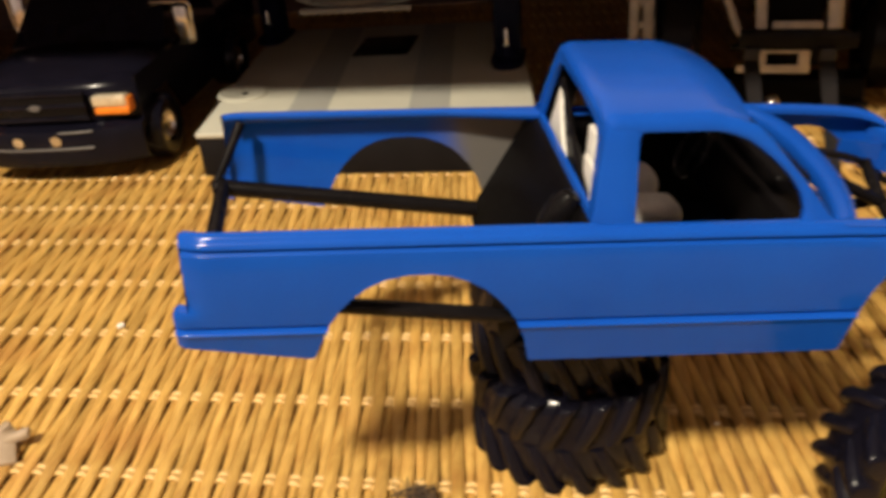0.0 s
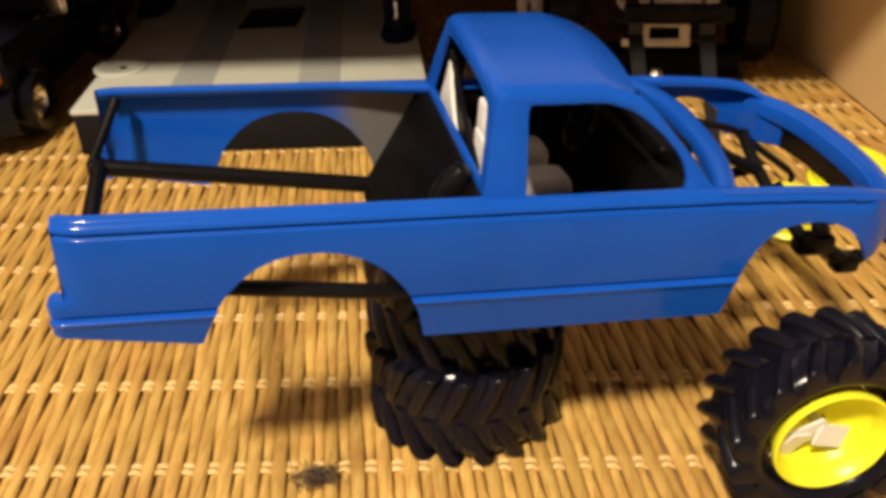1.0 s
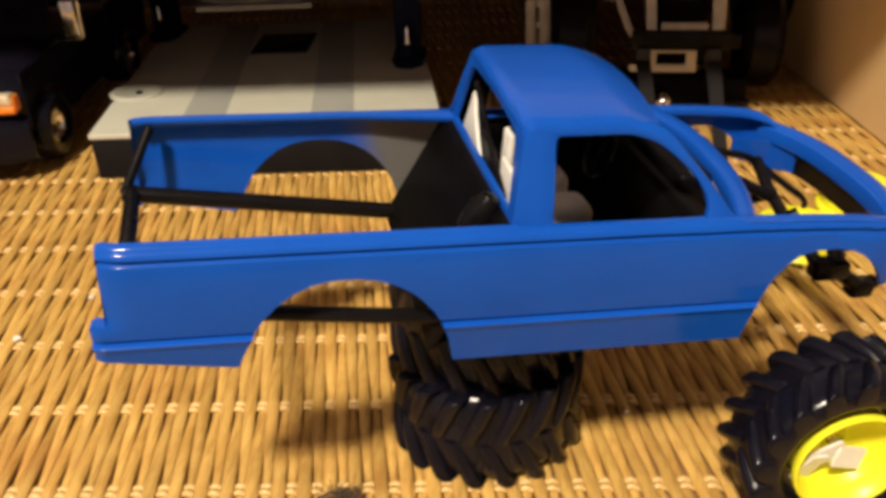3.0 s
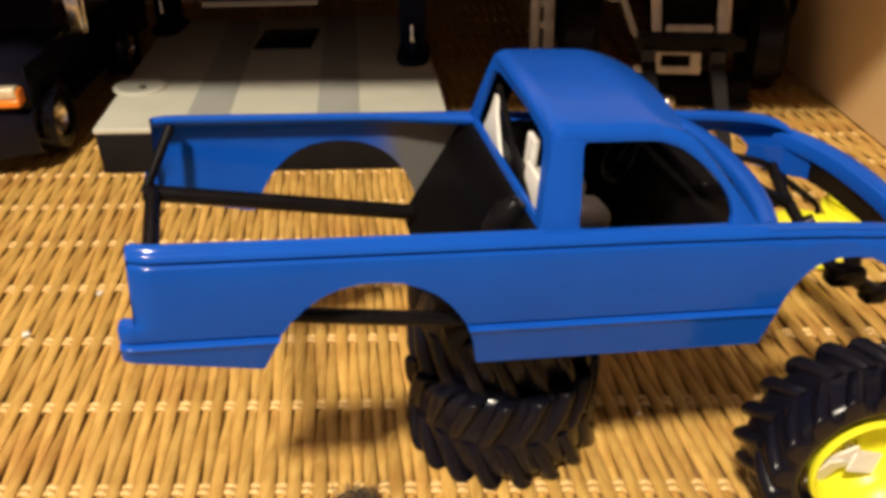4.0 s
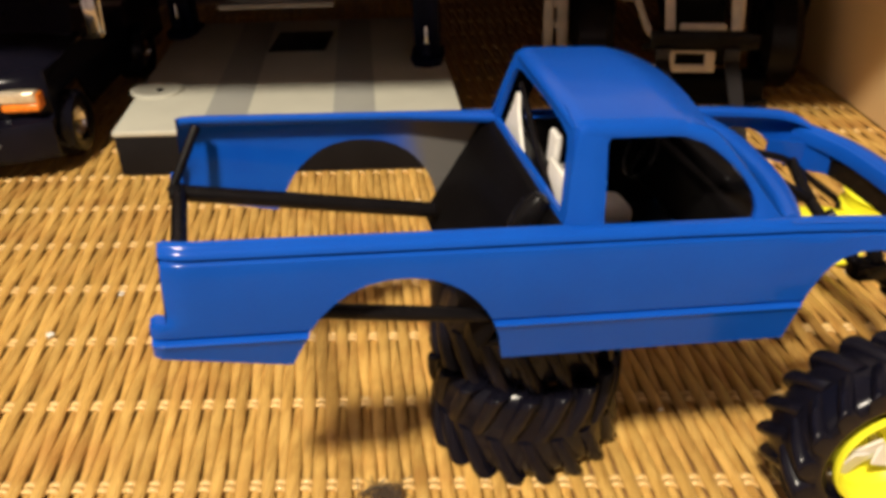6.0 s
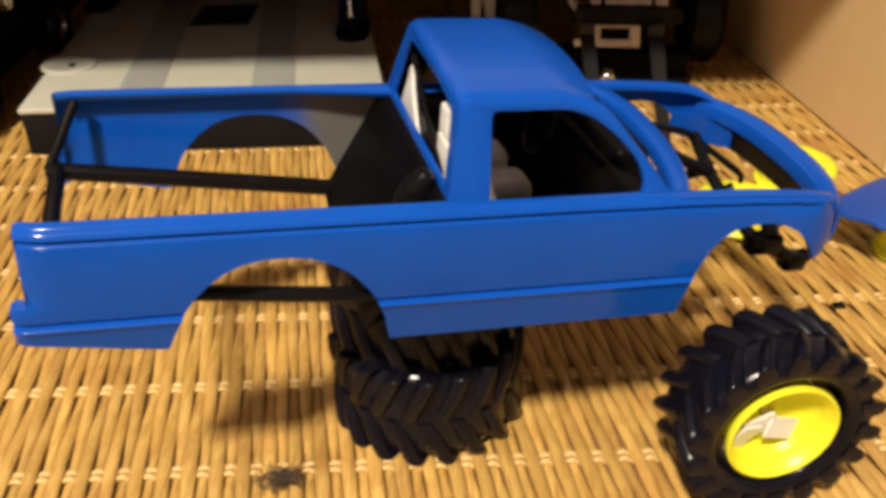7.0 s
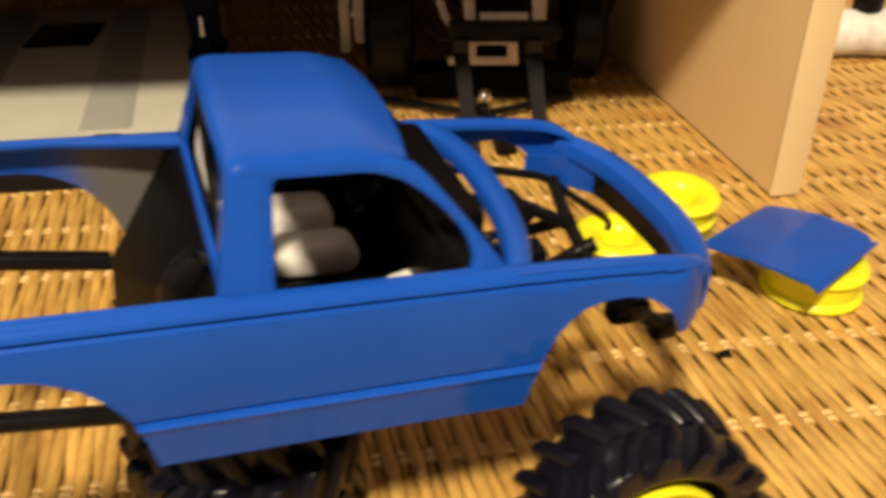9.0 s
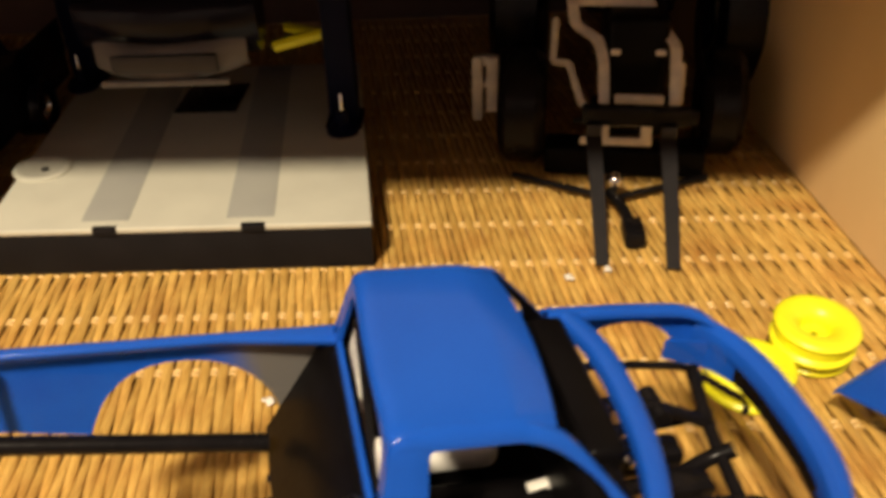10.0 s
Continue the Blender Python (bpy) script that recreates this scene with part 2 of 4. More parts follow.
def sheet(bm, rows, thick, inner=0):
    """A grid of points given a thickness along the vector thick; the back faces take material slot inner."""
    vs = [[bm.verts.new(p) for p in row] for row in rows]
    made = []
    for a, b in zip(vs, vs[1:]):
        for i in range(len(a) - 1):
            q = [a[i], a[i + 1], b[i + 1], b[i]]
            ps = []
            for v in q:
                if all((v.co - w.co).length > 1e-4 for w in ps):
                    ps.append(v)
            if len(ps) > 2:
                made.append(bm.faces.new(ps))
    thicken(bm, made, thick, inner)


def thicken(bm, faces, thick, inner=0):
    bmesh.ops.remove_doubles(bm, verts=list({v for f in faces for v in f.verts}), dist=1e-3)
    faces = [f for f in faces if f.is_valid]
    used = list({v for f in faces for v in f.verts})
    rim = [e for e in {e for f in faces for e in f.edges} if len([f for f in e.link_faces if f in set(faces)]) == 1] if len(faces) < 60 else None
    if rim is None:
        keep = set(faces)
        rim = [e for e in {e for f in faces for e in f.edges} if sum(f in keep for f in e.link_faces) == 1]
    back = {v: bm.verts.new(v.co + (thick(v.co) if callable(thick) else Vector(thick))) for v in used}
    for f in faces:
        g = bm.faces.new([back[v] for v in reversed(f.verts)])
        g.material_index = inner
    for e in rim:
        a, b = e.verts
        bm.faces.new((a, b, back[b], back[a]))
    bmesh.ops.recalc_face_normals(bm, faces=bm.faces)


def lerp(table, x):
    """Reads a piecewise line through the (x, y) pairs of the table."""
    if x <= table[0][0]:
        return table[0][1]
    for (a, p), (b, q) in zip(table, table[1:]):
        if x <= b:
            return p + (q - p) * (x - a) / (b - a)
    return table[-1][1]


# ---------------------------------------------------------------- room and furniture
TURN_TABLE, TURN_SHELF = -10.3, -8.0


def slab(name, x0, x1, y0, y1, z0, z1, mat, m=None, bevel=0.0):
    bm = bmesh.new()
    box(bm, x0, x1, y0, y1, z0, z1, bevel)
    ob = part(name, bm, mat)
    if m is not None:
        ob.matrix_basis = m
    return ob


# walls and ceiling stay out of view, added to bounce fill onto the table
for nm, b in (("wall_south", (-1400, 1600, -1800, -1740, -760, 1720)), ("wall_north", (-1400, 1600, 800, 860, -760, 1720)),
              ("wall_west", (-1460, -1400, -1800, 860, -760, 1720)), ("wall_east", (1600, 1660, -1800, 860, -760, 1720))):
    tagged(slab(nm, *b, WALL), "unseen room wall, pale grey for bounce light", "wall", kind="structure")
tagged(slab("floor", -1460, 1660, -1800, 860, -780, -760, FLOOR_WOOD), "brown wooden room floor", "floor", kind="structure")
tagged(slab("ceiling", -1400, 1600, -1740, 800, 1690, 1720, WALL), "unseen ceiling, pale grey for bounce light", "ceiling", kind="structure")

shelf_m = pose(0.2696, 0.132, 0, 0, 0, TURN_SHELF)
shelf = thing("shelf_unit", shelf_m, "tan wood laminate shelf unit standing on the wicker top", "shelf")
bm = bmesh.new()
box(bm, 0.8, 12, 0.6, 400, 0, 420, 0.15)
part("side_panel", bm, LAMINATE, shelf, "tan laminate upright side panel")
bm = bmesh.new()
box(bm, 0, 12.6, -0.6, 0.6, 0, 420, 0.25)
part("edge_strip", bm, LAMINATE_EDGE, shelf, "pale laminate edging strip")
# lower board, out of view; its front edge slants to place the shelf shadow,
# reaching past the upright at one end
bm = bmesh.new()
quad = [(-700, 26), (0.4, -21), (0.4, 399.5), (-700, 399.5)]
low, high = [[bm.verts.new((x, y, z)) for x, y in quad] for z in (155, 167)]
bm.faces.new(low[::-1])
bm.faces.new(high)
for k in range(4):
    bm.faces.new((low[k], low[(k + 1) % 4], high[(k + 1) % 4], high[k]))
bmesh.ops.bevel(bm, geom=list(bm.edges), offset=0.3, segments=1, affect="EDGES")
part("shelf_board", bm, HARDBOARD, shelf, "brown shelf board")
bm = bmesh.new()
box(bm, -712, -700, 0, 400, 0, 420, 0.3)
part("side_panel", bm, HARDBOARD, shelf, "brown side panel")
bm = bmesh.new()
box(bm, -712, 12, 400, 406, 0, 420)
part("back_panel", bm, HARDBOARD, shelf, "brown hardboard back")


# ---------------------------------------------------------------- the blue truck body
CENTRE = 33.7
TRUCK = pose(0, 0, 0.058) @ pose(0, 0, 0, 2.5, 4.1, 0)
truck = thing("model_truck", TRUCK, "unfinished blue plastic model pickup truck propped on stacked tyres, hood removed", "model truck")

BOTTOM = [(-26, 3.0), (0.9, -1.3), (2.4, 2.6), (4.5, 7.2), (6.6, 10.6), (9.3, 13.5), (12.4, 15.9), (15.9, 17.5), (20, 18.4), (24.4, 18.5), (28.4, 18.0),
          (32, 16.7), (35, 15.0), (37.6, 12.6), (39.8, 9.8), (41.6, 6.6), (43, 2.6), (44.2, -3.3), (108.2, -3.1), (109, 3.0), (110, 7.1), (111, 10.6),
          (112.2, 13.4), (114.2, 16.0), (116.8, 18), (120.5, 19.0), (125, 19.2), (128.6, 18.6), (131.9, 17.0), (134.6, 14.8), (136.4, 12.6),
          (138.5, 8.8), (140.4, 9.2), (142.9, 11.0), (146, 14)]
TOP = [(-26, 26.4), (57, 26.4), (103, 26.2), (120, 25.7), (130, 25.1), (136, 24.4), (140, 23.4), (143.2, 21.8), (145.2, 19.0), (146, 17)]
SIDE = [(-3, 0.9), (2, 0.2), (4.7, -0.15), (5.5, -0.35), (5.9, -0.75), (6.2, -0.8), (6.5, -0.3), (6.75, 0.55), (7.15, 0.55), (7.6, 0.05), (12, -0.1), (16, 0.0), (20, 0.35), (22.6, 0.75),
        (23.4, 0.95), (23.8, 1.7), (24.3, 1.9), (24.6, 0.9), (25.4, 1.3), (26.0, 2.1), (26.4, 2.9)]


def plan(x, z=20.0):
    """How far the side draws in towards the tail and the nose; the bumper stub runs on straight below the tail."""
    a = max(0, -16.5 - x) / 6.0
    b = max(0, x - 134) / 11.5
    low = min(max((11.6 - z) / 1.2, 0), 1)
    tail = 1.3 * a ** 2.2 * (1 - low) + low * 0.9 * (max(0, -23.4 - x) / 2.2) ** 2
    return tail + 5.5 * b ** 2.4


def side_panel(name, far):
    levels = [-3.4 + 0.9 * i for i in range(9)] + [4.7, 5.2, 5.5, 5.7, 5.9, 6.1, 6.3, 6.45, 6.55, 6.75, 6.95, 7.15, 7.35, 7.6, 8.4] + [9.6 + 1.3 * i for i in range(10)] + \
        [22.6, 23.2, 23.6, 23.75, 23.9, 24.1, 24.3, 24.45, 24.6, 25.0, 25.4, 25.7, 26.0, 26.2, 26.4]
    xs = [-25.6, -25.5, -25.2, -24.6, -23.8, -23.0, -22.45] + [-22.4 + 0.35 * i for i in range(12)] + [-18 + 1.0 * i for i in range(19)] + [1 + 0.6 * i for i in range(73)] + \
        [45 + 2.0 * i for i in range(32)] + [108.2 + 0.55 * i for i in range(67)]
    rows = []
    for x in xs:
        lo, hi = lerp(BOTTOM, x), lerp(TOP, x) if x > -22.42 else 10.8 - 0.6 * max(0, -24.6 - x)
        row = []
        for z in levels:
            zz = min(max(z, lo), hi)
            y = lerp(SIDE, zz + (max(0.0, 26.4 - hi) * (zz / 26.4) if x > 0 else 0)) + plan(x, zz)
            row.append((x, 2 * CENTRE - y if far else y, zz))
        rows.append(row)
    bm = bmesh.new()
    def inward(co):
        near = 2 * CENTRE - co.y if far else co.y
        y = max(near + (3.0 if co.x < -22.42 else 0.9), 1.4 + plan(co.x, co.z) + max(0.0, co.z - 23) * 0.3)
        return Vector((0, near - y if far else y - near, 0))

    sheet(bm, rows, inward, 1)
    return part(name, bm, BLUE, truck, "glossy blue body side with wheel arches", smooth=32, mats=[BLUE, BLUE_OVERSPRAY if far else BLUE])


side_panel("body_side", False)
side_panel("body_side", True)

for far in (False, True):
    # turned-in top rail of the bed
    f = (lambda v: 2 * CENTRE - v) if far else (lambda v: v)
    bm = bmesh.new()
    rows = []
    for i in range(27):
        x = -21.6 + i * 3.0
        y = plan(x)
        reach = 5.3 + max(0.0, (x - 33) / 24) * 3.2 if far else 4.5
        rows.append([(x, f(y + a), 26.45 + b) for a, b in ((2.5, -0.15), (3.1, 0.2), (3.8, 0.35), (reach - 0.5, 0.3), (reach - 0.1, 0.0), (reach, -0.5), (reach - 0.1, -1.0))])
    sheet(bm, rows, (0, 0.5 if far else -0.5, -0.7))
    part("bed_rail", bm, BLUE, truck, smooth=60)


def far_y(y, z):
    """The far side of the cab, which sits a little out of line."""
    return 2 * (CENTRE + 2.4 * min(max((z - 25) / 17, 0), 1)) - y


def cab_y(z):
    return 4.3 + (z - 25) * 0.44 + max(0.0, z - 41.5) ** 2 * 0.18


CAB_OUT = [(55.6, 24.4), (56.2, 28.5), (56.9, 33), (57.7, 37.5), (58.6, 41.6), (59.6, 43.6), (61.2, 44.3), (66, 44.5), (76, 44.3), (83, 43.7), (87.6, 42.4),
           (90.2, 40.2), (93.2, 36.9), (96.6, 33.0), (99.4, 29.6), (101.6, 26.8), (103.4, 24.4), (96, 24.4), (86, 24.4), (75, 24.4), (65, 24.4)]
CAB_IN = [(64.3, 25.3), (64.5, 29.5), (64.7, 33), (64.9, 36.5), (65.1, 40.2), (65.5, 41.2), (66.6, 41.6), (70, 41.7), (76, 41.7), (81.5, 41.3), (86, 39.9),
          (88.8, 38.2), (91.6, 36), (94.6, 33), (96.4, 30.2), (97.2, 27.6), (96.8, 25.3), (92, 25.2), (86, 25.2), (75, 25.2), (66, 25.2)]


def cab_side(far):
    bm = bmesh.new()
    loops = []
    for k in range(5):
        t = k / 4
        inset = (0, 0, 0.02, 0.12, 0.5)[k]
        loop = []
        for (a, b), (c, d) in zip(CAB_OUT, CAB_IN):
            x, z = a + (c - a) * t, b + (d - b) * t
            y = cab_y(z) + inset
            loop.append((x, far_y(y, z) if far else y, z))
        loops.append(loop + loop[:1])
    # inner faces are set black so the open cab reads dark inside
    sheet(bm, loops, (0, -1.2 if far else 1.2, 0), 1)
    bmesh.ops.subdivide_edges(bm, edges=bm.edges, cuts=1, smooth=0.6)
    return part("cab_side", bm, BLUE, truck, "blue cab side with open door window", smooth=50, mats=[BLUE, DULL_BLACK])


cab_side(False)
cab_side(True)

# roof skin, rear window frame, windscreen posts and cowl
bm = bmesh.new()
rows = []
for i in range(25):
    t = i / 24
    x = 58.5 + t * 28.3
    row = []
    for j in range(33):
        s = -1 + 2 * j / 32
        edge = 11.9 + 0.4 * max(0, t - 0.5)
        half = CENTRE + 2.4 - edge
        y = CENTRE + 2.4 + s * half
        z = 44.5 + 0.3 * s + 1.7 * (1 - abs(s) ** 2.2) - 1.5 * max(0, (abs(s) - 0.9) / 0.1) ** 2
        z -= 2.6 * max(0, t - 0.72) ** 1.6 / 0.28 ** 1.6 * 0.75
        z -= 1.3 * max(0, 0.10 - t) ** 2 / 0.01
        bow = 1.8 * (1 - s * s)
        row.append((x + bow * (t ** 2) - bow * 0.5 * (1 - t) ** 3, y, z))
    rows.append(row)
# underside takes the black slot, like the cab sides' inner faces
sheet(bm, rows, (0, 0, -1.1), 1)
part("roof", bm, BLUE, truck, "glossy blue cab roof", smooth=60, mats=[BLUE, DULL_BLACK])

bm = bmesh.new()
outer = [(5.0, 24.2), (8.0, 32), (11.4, 40), (13.2, 43.4), (20, 44.9), (CENTRE, 45.3), (far_y(20, 44.6), 44.9), (far_y(13.2, 43.2), 43.6), (far_y(11.4, 40), 40),
         (far_y(8, 32), 32), (2 * CENTRE - 5, 24.2), (CENTRE, 24.2)]
inner = [(9.0, 26.8), (11.4, 32), (14.2, 38.4), (16.2, 40.6), (21, 41.4), (CENTRE, 41.9), (far_y(21, 41.4), 41.6), (far_y(16.2, 40.6), 40.8),
         (far_y(14.2, 38.4), 38.4), (far_y(11.4, 32), 32), (2 * CENTRE - 9, 26.8), (CENTRE, 26.8)]
xb = lambda z: 55.6 + (z - 24.2) * 0.15
loops = []
for k in range(3):
    t = k / 2
    lp = [(xb(b + (d - b) * t), a + (c - a) * t, b + (d - b) * t) for (a, b), (c, d) in zip(outer, inner)]
    loops.append(lp + lp[:1])
sheet(bm, loops, (1.1, 0, 0))
part("rear_window_frame", bm, BLUE, truck, "blue rear window frame without glass")

bm = bmesh.new()
rows = []
for i in range(29):
    s = -1 + i / 14
    y = CENTRE + s * 29.2
    x = 110.9 + 1.5 * s - 4.4 * abs(s) ** 2.6
    row = []
    for w, dz in ((-2.5, -2.4), (-2.4, -0.8), (-1.9, -0.1), (-1.0, 0.2), (0, 0.3), (1.0, 0.2), (1.9, -0.2), (2.4, -0.9), (2.5, -2.0), (2.5, -3.0)):
        row.append((x + w, y, 25.9 + 0.9 * (1 - s * s) + dz))
    rows.append(row)
sheet(bm, rows, (0, 0, -1.0))
part("cowl", bm, BLUE, truck, "bowed blue cowl below the empty windscreen")

# nose rail with its openings
bm = bmesh.new()
rows = []
for i in range(37):
    s = -1 + i / 18
    y = CENTRE + s * 30.0
    x = 144.4 + 7.6 * (1 - abs(s) ** 3.0)
    row = []
    for w, z in ((-5.6, 16.4), (-5.6, 17.4), (-5.5, 18.8), (-5.1, 19.9), (-4.2, 20.5), (-2.6, 20.5), (-1.4, 20.0), (-0.5, 19.1), (0.1, 17.4), (0.3, 14.6), (0.2, 12.6), (-0.4, 11.0)):
        row.append((x + w * (1 - 0.35 * abs(s) ** 6), y, z + 0.8 * (1 - s * s) + 0.6))
    rows.append(row)
sheet(bm, rows, (-0.8, 0, -0.7))
part("nose_rail", bm, BLUE, truck, "bowed blue front rail over the grille", smooth=24)
bm = bmesh.new()
rows = []
for i in range(25):
    s = -0.7 + 1.3 * i / 24
    x = 144.4 + 7.6 * (1 - abs(s) ** 3.0) - 5.4
    rows.append([(x, CENTRE + 30 * s, 16.8 + 0.8 * (1 - s * s)), (x + 0.2, CENTRE + 30 * s, 13.2), (x + 0.6, CENTRE + 30 * s, 10.6)])
sheet(bm, rows, (0.9, 0, 0))
part("grille_backing", bm, BLACK, truck, "black grille backing plate")
for far in (False, True):
    f = (lambda v: 2 * CENTRE - v) if far else (lambda v: v)
    # turned-in lip along the top of the fender
    bm = bmesh.new()
    rows = []
    for i in range(24):
        x = 103.5 + 40.5 * i / 23
        top, y = lerp(TOP, x) - 0.05, plan(x)
        deep = 1.9 if x < 138 else 1.9 - 0.1 * (x - 138)
        rows.append([(x, f(y + a), top + b) for a, b in ((2.6, -0.1), (3.4, 0.1), (4.2, 0.05), (4.8, -0.3), (5.1, -0.9), (5.1, -deep))])
    sheet(bm, rows, (0, 0.9 if far else -0.9, -0.2))
    part("fender_lip", bm, BLUE, truck, smooth=50)
    # apron between the wheel arch and the nose
    bm = bmesh.new()
    rows = []
    for i in range(9):
        t = i / 8
        x = 131.6 + 15.5 * t
        low = 12.2 - 4.4 * t if far else 14.2
        rows.append([(x, f(7.4 + 1.6 * t), z) for z in (17.6 - 1.2 * t, 0.5 * (17.6 - 1.2 * t + low), low)])
    sheet(bm, rows, (0, 0.8 if far else -0.8, 0))
    part("fender_apron", bm, BLUE, truck)
    bm = bmesh.new()
    rows = []
    for i in range(13):
        s = 0.98 - 0.40 * i / 12
        x = 144.4 + 7.6 * (1 - s ** 3.0) - 5.3
        low = 8.0 + 3.0 * i / 12 if far else 13.5
        rows.append([(x, CENTRE + (30 if far else -30) * s, z) for z in (18.0, (18.0 + low) / 2, low)])
    sheet(bm, rows, (0.9, 0, 0))
    part("headlight_bucket", bm, BLUE, truck)

# black interior
bm = bmesh.new()
sheet(bm, [[(x, 3.4 + y, z) for y in (0, 20, 40, 60.6)] for x, z in ((55.4, 25.4), (54.0, 24.2), (47, 11), (39.6, -2.6))], (1.2, 0, 0.5))
part("cab_back_wall", bm, DULL_BLACK, truck, "black sloping wall behind the cab")
bm = bmesh.new()
turned(bm, [(0.6, -6), (2.2, -5.4), (3.2, -3), (3.4, 0), (3.2, 3), (2.2, 5.4), (0.6, 6)], 20, Matrix.Translation((51.6, 15, 22.4)) @ Euler((0, radians(28), 0)).to_matrix().to_4x4())
part("rounded_boss", bm, BLACK, truck, "glossy black rounded boss")
bm = bmesh.new()
box(bm, 41, 108, 4, 63.4, -2.6, -1.2, 0.3)
part("interior_floor", bm, DULL_BLACK, truck)
bm = bmesh.new()
box(bm, 60.2, 61.6, 6.5, 61, -1.2, 26.6, 0.4)
part("interior_rear_wall", bm, DULL_BLACK, truck)
for y in (3.0, 63.0):
    bm = bmesh.new()
    box(bm, 57.5, 104, y - 0.2, y + 1.6, -1.2, 24.9, 0.4)
    part("door_card", bm, DULL_BLACK, truck)
bm = bmesh.new()
box(bm, 95, 104, 6, 61.4, 8, 24.4, 2.2, 4)
box(bm, 97.5, 105.5, 20, 61, 14, 27.6, 1.6, 3)
part("dashboard", bm, DULL_BLACK, truck, "black dashboard")
bm = bmesh.new()
mm = Matrix.Translation((90.5, 47, 21)) @ Euler((0, radians(-65), 0)).to_matrix().to_4x4()
lathe(bm, [(6.2 + 0.55 * math.cos(a), 0.55 * math.sin(a)) for a in [k * math.tau / 8 for k in range(8)]], 28, mm)
box(bm, -6, 6, -0.5, 0.5, -0.3, 0.3, 0.1, 1, mm)
tube(bm, [(90.5, 47, 21), (96, 47, 17.5)], 0.8, 8)
part("steering_wheel", bm, BLACK, truck)
bm = bmesh.new()
box(bm, -5.4, 5.4, -1.15, 1.15, -0.4, 0.4, 0.25, 2, Matrix.Translation((96.4, 30.3, 8.9)) @ Euler((0, radians(-15), radians(2))).to_matrix().to_4x4())
box(bm, 95.2, 97.4, 29.6, 31.0, 6.6, 9.0, 0.2, 1)
part("console_strip", bm, WHITE, truck, "white plastic console strip")
bm = bmesh.new()
box(bm, 64, 104, 27, 34.5, -1.2, 7.0, 1.2, 3)
part("console", bm, DULL_BLACK, truck)


def cushion(bm, x0, x1, y0, y1, z0, z1, r, m=None):
    vs = box(bm, x0, x1, y0, y1, z0, z1, r, 5, m)


for y in (17, 50.5):
    bm = bmesh.new()
    if y > CENTRE:
        cushion(bm, 67, 88.6, y - 11, y + 0.2, 2.2, 9.8, 3.2)
        cushion(bm, 67, 86.0, y + 0.6, y + 11.6, 3.6, 12.8, 3.2)
    else:
        cushion(bm, 66, 84, y - 8, y + 8, -1, 2.0, 1.2)
    part("bucket_seat", bm, GREY_SEAT, truck, "light grey plastic bucket seat")
bm = bmesh.new()
box(bm, 67, 84, 41, 61, -1.2, 4.4, 0.8)
part("seat_base", bm, DULL_BLACK, truck)

# pale seat backs close behind the rear window
bm = bmesh.new()
sheet(bm, [[(58.9, 61, 21), (58.9, 59.6, 25), (58.9, 56.6, 30), (58.9, 54.8, 34.8)], [(58.9, 43, 21), (58.9, 47, 26), (58.9, 52, 31), (58.9, 53.8, 34.8)]], (0.9, 0, 0))
part("seat_back", bm, WHITE, truck, "pointed white plastic seat back")
bm = bmesh.new()
box(bm, 58.8, 60.0, 14, 26.5, 19, 31.0, 0.5, 3)
part("seat_back", bm, WHITE, truck, "white plastic seat back")
bm = bmesh.new()
box(bm, 61.8, 63.4, 31, 36.5, 20, 33.5, 0.75, 4)
part("headrest", bm, GREY_SEAT, truck, "grey plastic headrest")

# black bar across the rear window and the chassis bars
bm = bmesh.new()
tube(bm, [(58.4, 51, 38.5), (58.4, 31, 29), (58.6, 20, 24)], 0.7, 10)
part("window_bar", bm, BLACK, truck, "slanting black bar behind the rear window")
bm = bmesh.new()
tube(bm, [(-25, 53.5, 11.6), (40, 53.5, 3.6)], 2.1, 12)
part("frame_rail", bm, BLACK, truck, "black plastic frame rail")
bm = bmesh.new()
tube(bm, [(-21, 6.4, 10.6), (42, 6.4, 3.9)], 1.7, 12)
part("frame_rail", bm, BLACK, truck)
bm = bmesh.new()
tube(bm, [(-20.5, 7, 11.2), (-22.6, 54.6, 11.6)], 1.9, 12)
part("cross_member", bm, BLACK, truck)
bm = bmesh.new()
tube(bm, [(-24.6, 53.5, 11.4), (-17.6, 62.0, 24.8)], 1.2, 10)
part("corner_strut", bm, BLACK, truck)
bm = bmesh.new()
tube(bm, bend([(104, 51, 20.6), (119, 51.7, 19), (134, 54, 14.8), (140.5, 54.2, 10), (151.5, 53.4, 2.6)], 4), 1.0, 10)
tube(bm, bend([(151.5, 53.4, 2.6), (152.5, 52, 1.4), (151, 50, 1.2)], 1), 0.8, 8)
part("engine_bay_hoop", bm, BLACK, truck, "thin black bent tube")
bm = bmesh.new()
tube(bm, bend([(104, 17, 14), (126, 17.5, 12.6), (136, 18, 10.4), (141, 18, 5.5)], 4), 1.2, 10)
part("engine_bay_hoop", bm, BLACK, truck, "thin black bent tube")
bm = bmesh.new()
tube(bm, bend([(136.5, 55, 13.4), (135.2, 42, 8.9), (134.6, 28, 6.2), (134.2, 13, 4.2)], 5), 1.6, 12)
part("cross_member", bm, BLACK, truck)
bm = bmesh.new()
tube(bm, bend([(106, 42, 18), (121.8, 41.7, 15.6), (136, 41, 8.6)], 4), 1.5, 12)
tube(bm, [(121.5, 47, 14.2), (122, 38, 14.6)], 2.4, 12)
part("steering_shaft", bm, BLACK, truck)
bm = bmesh.new()
tube(bm, bend([(110, 30, 4), (122, 31, 3), (133, 34, 6), (137.5, 33, 9)], 5), 1.8, 10)
tube(bm, bend([(108, 44, 6), (124, 46, 5), (137.5, 44, 9)], 5), 1.4, 10)
